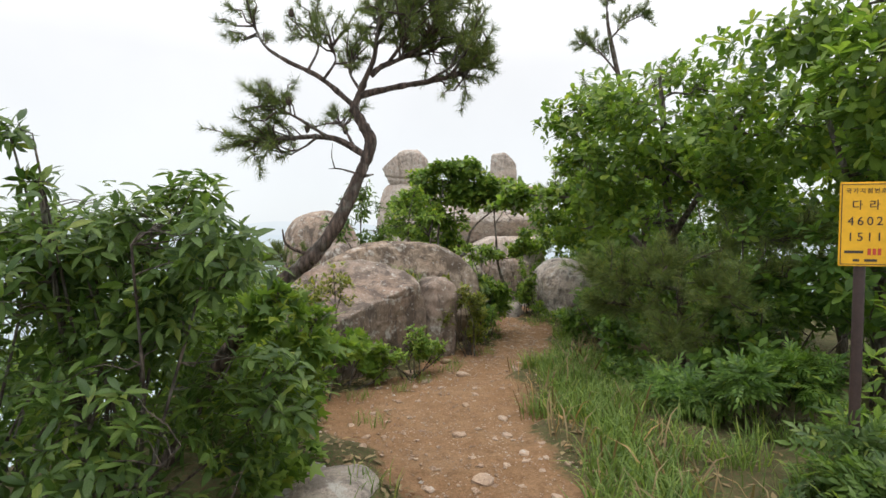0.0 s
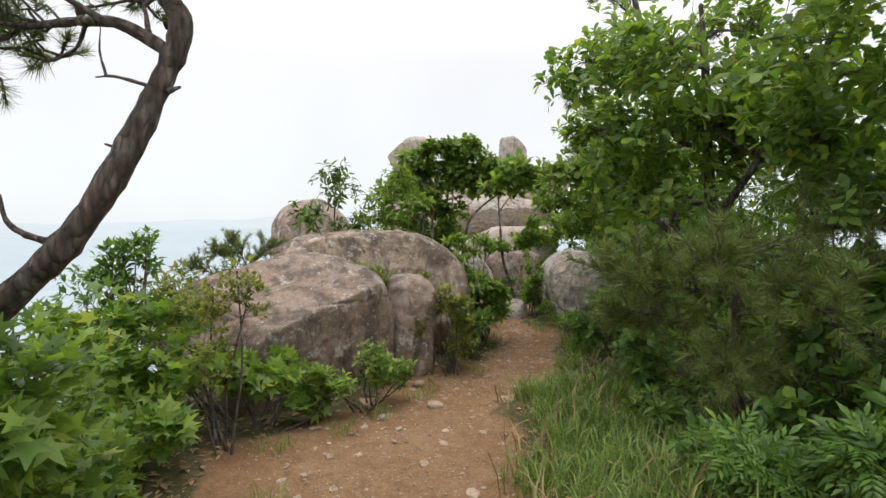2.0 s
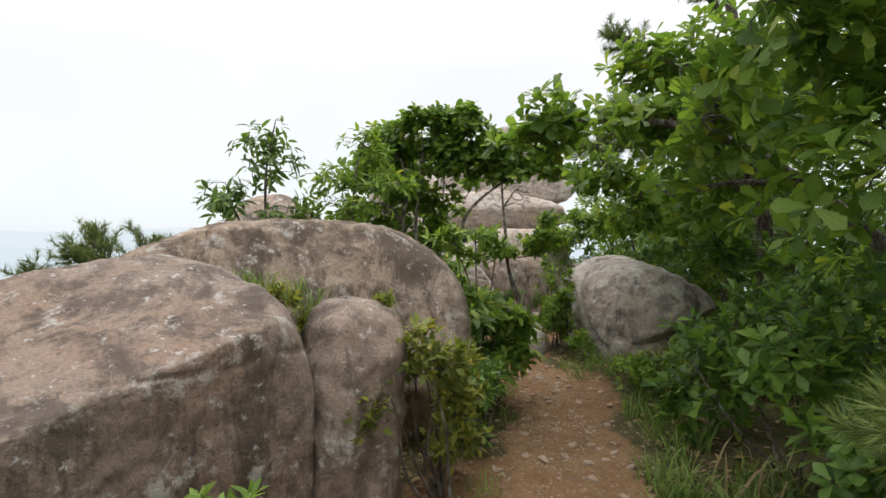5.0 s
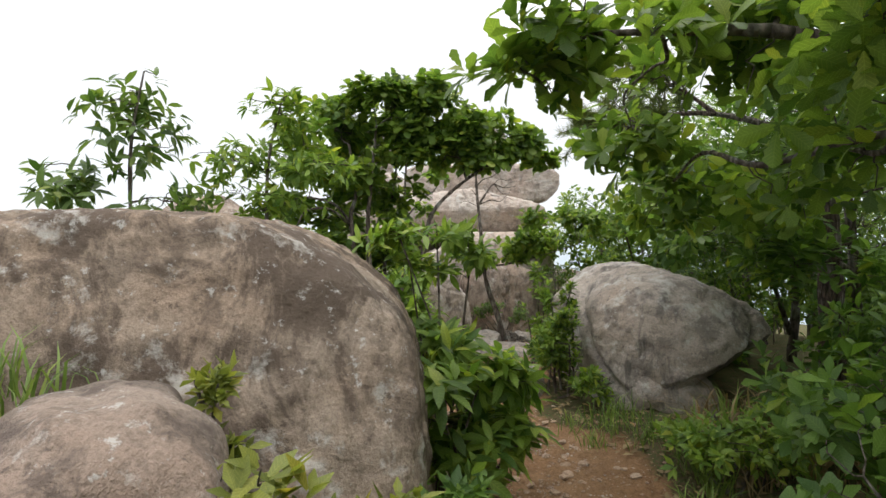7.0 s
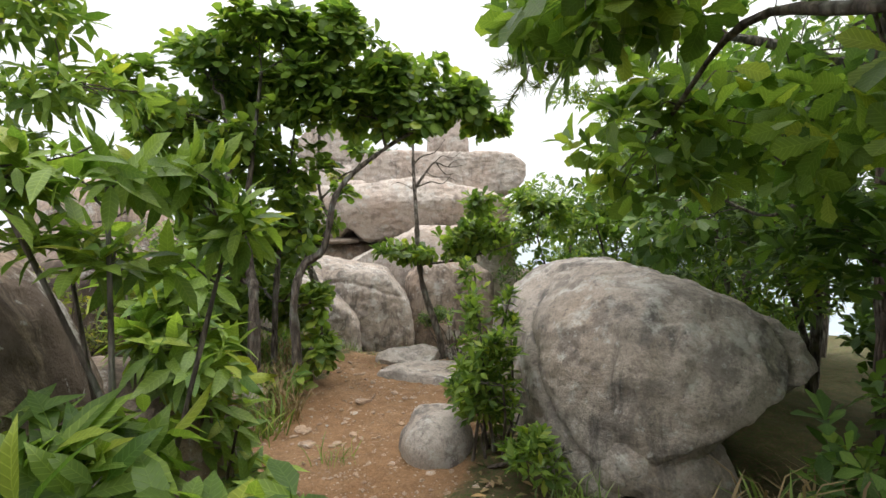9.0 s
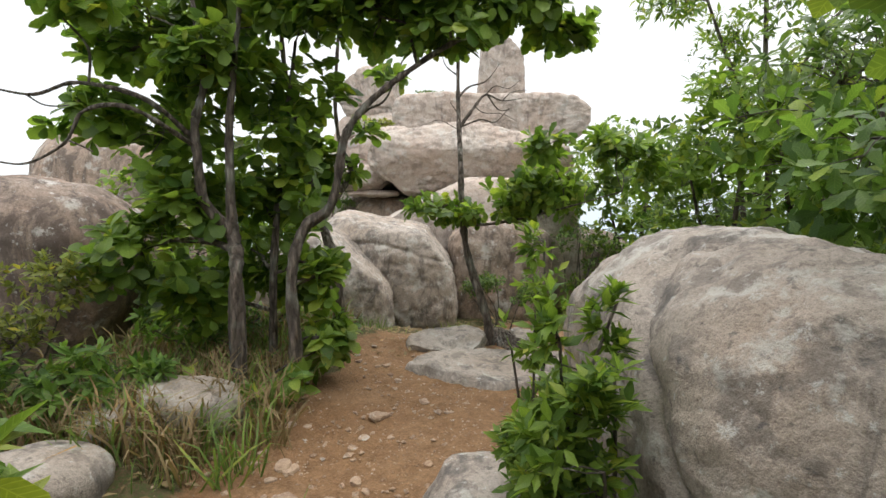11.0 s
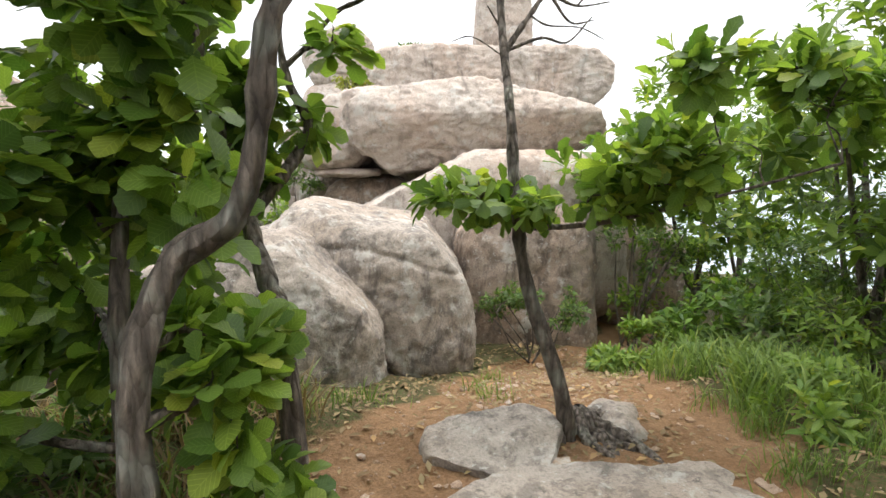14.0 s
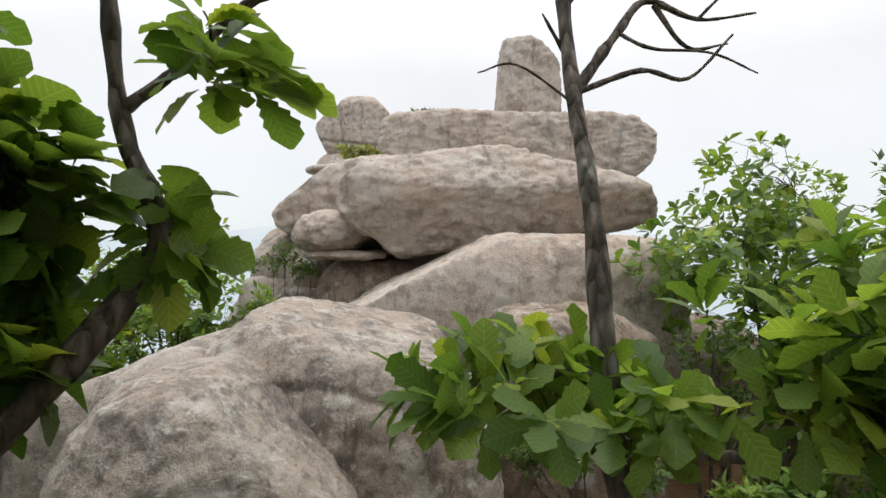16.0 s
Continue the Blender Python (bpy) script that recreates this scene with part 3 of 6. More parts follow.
def stone_shape(centre, size, turn=(0, 0, 0), power=2.6, level=5, seed=1, lump=0.10, cuts=(), crack=0.0, rough=0.012, grooves=(), faces=(), soft_edge=0.13):
    """A weathered boulder: a rounded block, lumpy, with soft flats where cuts (nx, ny, nz, offset, in halves of its size) shave it, and cracks.
    faces: upright-standing flats (x, z, angle), each through a place in the world, facing outwards at that angle; soft_edge: the rounding between them."""
    D, F = sphere(level)
    r = (np.abs(D) ** power).sum(1) ** (-1 / power)
    U = D * r[:, None]
    for nx_, ny_, nz_, off in cuts:
        n = np.array([nx_, ny_, nz_], float)
        n /= np.linalg.norm(n)
        over = U @ n - off
        soft = 0.07
        over = np.where(over > soft, over - soft / 2, np.where(over > 0, over ** 2 / (2 * soft), 0))
        U = U - over[:, None] * n * 0.94
    S = np.array(size, float)
    V = U * S
    N = unit(U / S)
    R = np.array(Euler([radians(a) for a in turn]).to_matrix())
    if faces:
        V, R = V @ R.T, np.eye(3)
        for fx, fz, ang in faces:
            n = np.array([math.cos(radians(ang)), 0.0, math.sin(radians(ang))])
            over = V @ n - ((fx - centre[0]) * n[0] + (fz - centre[2]) * n[2]) + soft_edge / 2
            over = np.where(over > soft_edge, over - soft_edge / 2, np.where(over > 0, over ** 2 / (2 * soft_edge), 0))
            V = V - over[:, None] * n * 0.95
        fn = np.cross(V[F[:, 1]] - V[F[:, 0]], V[F[:, 2]] - V[F[:, 0]])
        N = np.zeros_like(V)
        for j in range(3):
            np.add.at(N, F[:, j], fn)
        N = unit(N)
    o = Vector((seed * 7.31, seed * 3.17, seed * 5.77))
    m = min(size)
    disp = np.empty(len(V))
    for i, v in enumerate(V):
        p = Vector(v)
        a = noise.noise(p * (0.9 / m) + o)
        b = noise.noise(p * (2.3 / m) + o)
        c = noise.fractal(p * 9 + o, 0.8, 2.1, 4)
        d = lump * m * (a + 0.45 * b) + rough * c
        if crack:
            q = noise.noise(p * (0.75 / m) - o) + 0.12 * noise.noise(p * 6 + o)
            d -= crack * m * math.exp(-(q / 0.035) ** 2)
        for gx_, gy_, gz_, off, wide, deep in grooves:
            q = (v[0] * gx_ + v[1] * gy_ + v[2] * gz_) / math.sqrt(gx_ ** 2 + gy_ ** 2 + gz_ ** 2) - off + 0.09 * noise.noise(p * 2.2 + o) + 0.02 * noise.noise(p * 9 - o)
            d -= deep * math.exp(-(q / wide) ** 2)
        disp[i] = d
    V = V + N * disp[:, None]
    return V @ R.T + np.array(centre), F


def boulder(name, label, mat, group="", parent=None, **kw):
    V, F = stone_shape(**kw)
    ob = child(name, mesh_np(name, V, F), mat, parent)
    return tagged(ob, label, "" if parent else "boulder", group)


TOR = "stacked granite blocks of the tor"
# the two flat boulders beside the path
boulder("flat_boulder", "broad flat-topped granite boulder with dark crusted sides", ROCK_DARK, centre=(-1.16, 6.02, 0.35), size=(0.93, 0.7, 0.72),
        turn=(4, -9, 44), power=3.6, level=7, seed=3, lump=0.05, cuts=((-0.1, -0.28, 1, 0.74), (0.1, -1, 0.05, 0.86), (-0.7, -0.2, 0.5, 0.8)), grooves=((0.1, 0.25, 1, 0.3, 0.012, 0.012),))
boulder("split_boulder", "upright granite block split off the flat boulder", ROCK_DARK, centre=(-0.13, 6.52, 0.3), size=(0.24, 0.34, 0.63),
        turn=(0, 4, 30), power=3.2, level=6, seed=5, lump=0.10)
boulder("domed_boulder", "large domed granite boulder, brown with pale lichen", ROCK_DOME, centre=(-0.7, 7.65, 0.25), size=(1.27, 0.95, 1.12),
        turn=(0, 0, 8), power=3.2, level=7, seed=7, lump=0.03, rough=0.016, soft_edge=0.2, cuts=((0.2, -0.9, 0.5, 0.88), (0.15, -0.9, -0.4, 0.8)), faces=((-0.5, 1.32, 91), (-1.45, 1.13, 116), (0.0, 1.28, 78), (0.24, 1.1, 54), (0.43, 0.94, 30), (0.5, 0.7, 4)))
# boulder right of the path, hollow beneath
boulder("split_dome_boulder", "rounded grey granite boulder with a hollow under its split flank", ROCK_GREY, centre=(2.48, 10.12, 0.1), size=(0.84, 1.1, 0.88),
        turn=(-3, 0, 8), power=2.4, level=7, seed=9, lump=0.05, rough=0.018, soft_edge=0.2, cuts=((0.35, -0.5, -0.8, 0.3),), faces=((2.25, 0.92, 92), (2.75, 0.76, 62), (3.12, 0.4, 18), (1.94, 0.78, 138), (1.8, 0.4, 182)), grooves=((0.6, 0.9, -1, -0.72, 0.03, 0.05),))
boulder("undercut_rock", "granite lip cracked off the rounded boulder", ROCK_GREY, centre=(2.3, 9.36, 0.02), size=(0.34, 0.3, 0.2),
        turn=(8, 20, -14), power=2.6, level=6, seed=12, lump=0.10, cuts=((0.3, -0.3, -1, 0.45),))
# outcrop in front of the tor
boulder("creased_outcrop", "grey granite outcrop with deep diagonal creases", ROCK_GREY, centre=(0.38, 14.95, -0.2), size=(0.98, 0.85, 1.05),
        turn=(0, 0, -8), power=3.6, level=7, seed=14, lump=0.07, rough=0.018, soft_edge=0.14, faces=((0.4, 0.65, 80), (-0.32, 0.6, 131), (1.05, 0.34, 34), (1.24, -0.1, 2)),
        grooves=((1.0, 0, 1, -0.36, 0.05, 0.11), (1.0, 0.1, 1, -0.12, 0.03, 0.07), (0.2, 0.2, 1, 0.42, 0.015, 0.02)))
boulder("outcrop_lobe", "rounded grey granite lobe before the outcrop", ROCK_GREY, centre=(-0.1, 13.95, -0.25), size=(0.66, 0.55, 0.93),
        turn=(0, 0, 16), power=2.7, level=7, seed=16, lump=0.06, rough=0.018, soft_edge=0.2, faces=((-0.3, 0.6, 93), (0.14, 0.4, 46), (-0.56, 0.48, 140)))
boulder("outcrop_shoulder", "low granite shoulder behind the rounded lobe", ROCK_GREY, centre=(-1.0, 15.45, -0.4), size=(1.05, 0.7, 0.9), turn=(0, 0, 10), power=3.0, level=6, seed=17, faces=((-1.0, 0.36, 110),))
# the tor
boulder("tor_base_block", "massive pinkish granite block at the foot of the tor", ROCK, TOR, centre=(1.9, 16.05, -0.3), size=(0.8, 0.78, 1.05),
        power=4.0, level=6, seed=20, lump=0.06, rough=0.02, faces=((1.17, 0.1, 178), (1.32, 0.52, 132), (1.8, 0.63, 93), (2.42, 0.5, 58), (2.64, 0.0, 4)))
boulder("tor_rear_block", "shaded granite block behind the base block", ROCK, TOR, centre=(3.45, 17.1, -0.35), size=(0.72, 0.7, 0.75), power=3.0, level=6, seed=22, turn=(0, 0, 15))
boulder("tor_sloping_slab", "long sloping granite slab under the great block", ROCK_PALE, TOR, centre=(1.65, 16.95, 0.2), size=(1.85, 1.0, 1.15),
        turn=(0, 0, 4), power=3.6, level=6, rough=0.024, seed=23, lump=0.05, soft_edge=0.16, faces=((0.7, 0.82, 117), (2.0, 1.2, 90), (3.15, 0.6, 10)))
boulder("tor_great_block", "huge pale pinkish granite block lying on the tor", ROCK_PALE, TOR, centre=(1.55, 18.6, 1.55), size=(2.2, 1.5, 1.0),
        turn=(0, 0, 5), power=5.0, level=7, rough=0.026, seed=25, lump=0.05, soft_edge=0.15, cuts=((0.05, -1, -0.42, 0.84), (0, -1, 0.5, 0.95)), faces=((-0.2, 1.6, 182), (-0.06, 1.86, 133), (0.8, 2.09, 98), (2.35, 2.02, 75), (3.2, 1.7, 40), (3.28, 1.5, 0), (1.8, 1.12, 278), (0.1, 1.2, 231)),
        grooves=((0.1, 0.15, 1, 0.47, 0.02, 0.035), (1, 0, 0.6, -1.45, 0.035, 0.04)))
boulder("tor_top_slab", "long blunt granite slab on top of the tor", ROCK_PALE, TOR, centre=(2.03, 20.05, 2.5), size=(2.25, 1.05, 0.64),
        turn=(0, 0, 3), power=4.4, level=7, rough=0.026, seed=27, lump=0.07, soft_edge=0.17, faces=((0.02, 2.6, 184), (0.15, 2.85, 130), (1.8, 2.95, 90), (3.85, 2.84, 55), (4.05, 2.5, 0), (3.9, 2.2, 315), (2.6, 2.02, 268)), grooves=((1, 0, 0.15, 0.4, 0.02, 0.03), (1, 0.2, -0.25, 1.2, 0.02, 0.03)))
boulder("standing_stone", "upright granite stone with a slanting top", ROCK_PALE, TOR, centre=(2.27, 20.1, 3.6), size=(0.56, 0.42, 0.72),
        power=4.6, level=6, rough=0.024, seed=29, lump=0.05, soft_edge=0.09, faces=((1.81, 3.6, 176), (2.0, 4.24, 96), (2.5, 4.05, 42), (2.72, 3.5, 3)))
boulder("head_rock", "cracked granite head on the tor's shoulder", ROCK_PALE, TOR, centre=(-2.1, 30.0, 4.75), size=(1.35, 1.0, 1.1),
        power=3.6, level=6, rough=0.03, seed=31, lump=0.07, soft_edge=0.2, faces=((-3.3, 4.6, 205), (-2.7, 5.3, 132), (-1.8, 5.72, 96), (-1.1, 5.4, 40), (-0.9, 4.8, 355)), grooves=((1, 0, 0.15, -0.3, 0.05, 0.12), (0.1, 0, 1, -0.62, 0.05, 0.1)))
boulder("head_rock_shoulder", "granite slab beneath the cracked head", ROCK_PALE, TOR, centre=(-1.8, 29.9, 1.6), size=(1.8, 1.3, 2.5), power=3.0, level=6, rough=0.03, seed=32)
boulder("tor_core", "shaded granite mass under the tor's top slab", ROCK_PALE, TOR, centre=(1.7, 20.6, 0.4), size=(2.0, 1.3, 1.75), power=2.9, level=5, rough=0.028, seed=38)
boulder("egg_stone", "egg-shaped granite stone wedged under the great block", ROCK_PALE, TOR, centre=(-0.36, 17.85, 1.23), size=(0.46, 0.42, 0.25),
        turn=(0, -6, 0), power=2.3, level=5, rough=0.028, seed=33, lump=0.06)
boulder("wedge_slab", "thin granite slab under the egg-shaped stone", ROCK_PALE, TOR, centre=(-0.2, 17.9, 0.95), size=(0.46, 0.4, 0.06), power=2.8, level=4, rough=0.028, seed=34)
boulder("tor_under_block", "shaded granite block under the egg-shaped stone", ROCK, TOR, centre=(0.05, 18.35, 0.42), size=(0.68, 0.6, 0.5), power=2.8, level=5, seed=35)
boulder("tor_flank", "weathered granite flank of the tor with plants in its joints", ROCK_PALE, TOR, centre=(-0.45, 19.05, 1.6), size=(0.95, 0.8, 0.75), power=3.4, level=6, rough=0.028, seed=36, lump=0.08,
        faces=((-1.28, 1.4, 192), (-0.86, 1.83, 130), (0.0, 2.18, 97), (-1.0, 1.16, 250)), soft_edge=0.18)
boulder("ledge_slab", "thin granite slab jutting from the tor's shoulder", ROCK_PALE, TOR, centre=(-0.55, 19.0, 2.1), size=(0.42, 0.35, 0.05), turn=(0, -6, 10), power=3.2, level=4, rough=0.012, seed=39)
for i, (x, y, z, a, b, c) in enumerate(((-1.25, 19.2, 0.75, 0.5, 0.5, 0.55), (-0.72, 18.75, 0.72, 0.42, 0.4, 0.4), (-1.35, 18.7, 0.15, 0.4, 0.4, 0.45), (-0.8, 18.35, 0.2, 0.3, 0.35, 0.32), (-0.35, 18.0, 0.12, 0.28, 0.3, 0.28), (-1.6, 19.0, -0.3, 0.5, 0.5, 0.6), (-0.9, 18.3, -0.4, 0.6, 0.5, 0.45))):
    boulder("broken_rock", "broken granite at the foot of the tor's flank", ROCK_GREY, TOR, centre=(x, y, z), size=(a, b, c), turn=(4 * i, 6 - 3 * i, 25 * i), power=3.4, level=5, seed=90 + i, lump=0.12, crack=0.05, cuts=((0.5, -1, 0.4, 0.75), (-0.6, -0.5, 0.8, 0.8)))
# boulders behind the oak
boulder("far_dome", "rounded granite boulder on the slope below the tor", ROCK, centre=(-3.5, 15.9, 0.1), size=(1.15, 0.9, 1.9), turn=(0, -10, 0), power=2.6, level=6, seed=40)
boulder("low_boulder", "low grey granite boulder behind the oak", ROCK_DARK, centre=(-2.3, 12.5, 0.4), size=(0.98, 0.7, 0.76), turn=(0, 4, 0), power=2.8, level=6, seed=41, lump=0.08)
boulder("gap_rock", "granite rock between the domed boulder and the bushes", ROCK, centre=(0.1, 8.9, 0.1), size=(0.42, 0.4, 0.55), power=2.6, level=4, seed=42)
# flat slabs set in the path
boulder("ground_slab", "flat grey granite slab sunk in the path", ROCK_GREY, centre=(1.58, 11.95, -0.3), size=(0.72, 0.44, 0.2), turn=(-3, 3, 16), power=2.8, level=6, seed=44, lump=0.16, cuts=((0, 0, 1, 0.5), (-0.8, -0.4, 0.1, 0.72), (0.4, 1, 0, 0.8)))
boulder("root_slab", "flat tilted stone at the thin tree's roots", ROCK_GREY, centre=(1.2, 12.47, -0.23), size=(0.34, 0.25, 0.09), turn=(12, -4, 12), power=3.6, level=6, seed=45, lump=0.2, rough=0.008, cuts=((0, 0, 1, 0.7), (-0.7, -0.7, 0, 0.62), (0.9, -0.5, 0, 0.72)))
boulder("root_stone", "pale stone gripped by the thin tree's roots", ROCK_GREY, centre=(1.86, 12.78, -0.3), size=(0.17, 0.18, 0.13), turn=(0, 8, 30), power=2.8, level=5, seed=47, lump=0.2, cuts=((0.5, -0.6, 0.6, 0.7),))
boulder("path_edge_stone", "pale stone sunk in the path's edge", ROCK_GREY, centre=(1.32, 10.0, -0.14), size=(0.21, 0.26, 0.22), power=2.5, level=4, seed=46)
for i, (x, y, z, a, b, c) in enumerate(((-0.13, 10.85, -0.05, 0.28, 0.2, 0.11), (-0.42, 10.7, -0.1, 0.22, 0.2, 0.11), (-0.45, 10.2, -0.14, 0.24, 0.25, 0.17), (-0.62, 2.6, 0.22, 0.3, 0.3, 0.1), (-0.9, 1.9, 0.25, 0.35, 0.2, 0.14))):
    boulder("edge_stone", "grey lichened stone beside the path", ROCK_GREY, "stones along the path's edge", centre=(x, y, z), size=(a, b, c), turn=(0, 8, 40 * i), power=2.7, level=4, seed=50 + i)


# ---- trees ----
def gz(x, y):
    return float(ground_z(x, y))


plant("oak_tree", "leafy green oak spreading over the path's edge", "tree", (2.95, 6.6, gz(2.95, 6.6)),
      [([(2.95, 6.6, -0.1), (2.9, 6.55, 0.9), (2.75, 6.5, 1.8), (2.6, 6.3, 2.7), (2.5, 6.2, 3.3)], 0.085, 0.02),
       ([(2.9, 6.55, 0.8), (2.4, 7.0, 1.5), (1.9, 7.4, 1.9), (1.2, 7.65, 2.0)], 0.05, 0.012),
       ([(2.8, 6.5, 1.4), (2.9, 5.6, 2.2), (2.8, 4.9, 2.7)], 0.045, 0.012)],
      [(1.75, 6.7, 2.95, 0.45, 0.6, 0.5, 120), (2.3, 5.9, 2.7, 0.6, 0.7, 0.6, 160), (2.7, 5.0, 2.45, 0.6, 0.7, 0.55, 150), (3.1, 6.2, 3.1, 0.8, 0.8, 0.5, 140), (2.3, 8.4, 2.6, 0.6, 0.5, 0.4, 110),
       (1.75, 6.9, 1.85, 0.4, 0.5, 0.45, 110), (2.2, 6.2, 1.55, 0.5, 0.6, 0.5, 110), (3.2, 4.4, 2.4, 0.6, 0.6, 0.8, 110), (1.15, 7.6, 1.95, 0.42, 0.35, 0.22, 70),
       (1.9, 7.9, 2.1, 0.6, 0.5, 0.4, 120), (2.7, 7.9, 2.5, 0.7, 0.6, 0.6, 120), (2.4, 8.3, 1.6, 0.55, 0.5, 0.4, 90), (2.1, 6.7, 3.0, 0.5, 0.6, 0.35, 70), (1.7, 6.2, 2.2, 0.35, 0.4, 0.4, 80), (0.95, 7.6, 1.82, 0.25, 0.22, 0.1, 26), (1.65, 8.4, 1.78, 0.36, 0.35, 0.22, 60), (2.1, 8.9, 1.5, 0.4, 0.3, 0.28, 60),
       (2.5, 6.0, 2.2, 0.5, 0.5, 0.45, 130), (3.0, 6.4, 2.4, 0.6, 0.5, 0.5, 130), (3.4, 5.4, 2.6, 0.6, 0.6, 0.6, 130), (2.9, 5.2, 2.0, 0.5, 0.4, 0.4, 110)],
      "oak", OAK, 0.12, 6, seed=2, single=150)
plant("oak_tree", "leafy oak behind the split boulder", "tree", (4.2, 9.9, gz(4.2, 9.9)),
      [([(4.2, 9.9, -0.3), (4.15, 9.9, 0.8), (4.0, 9.8, 1.6), (3.9, 9.7, 2.6)], 0.06, 0.02), ([(4.15, 9.9, 0.8), (3.4, 9.6, 1.2), (2.7, 9.2, 1.45)], 0.035, 0.012)],
      [(2.9, 9.4, 1.5, 0.6, 0.6, 0.35, 110), (3.5, 9.0, 2.4, 0.8, 0.7, 0.6, 120), (3.1, 10.6, 1.3, 0.6, 0.7, 0.35, 110), (3.9, 10.4, 2.3, 0.8, 0.8, 0.6, 110),
       (3.0, 9.0, 0.95, 0.5, 0.5, 0.3, 90), (4.1, 9.0, 1.2, 0.6, 0.6, 0.6, 100)], "oak", OAK_DEEP, 0.12, 6, seed=4, single=60)
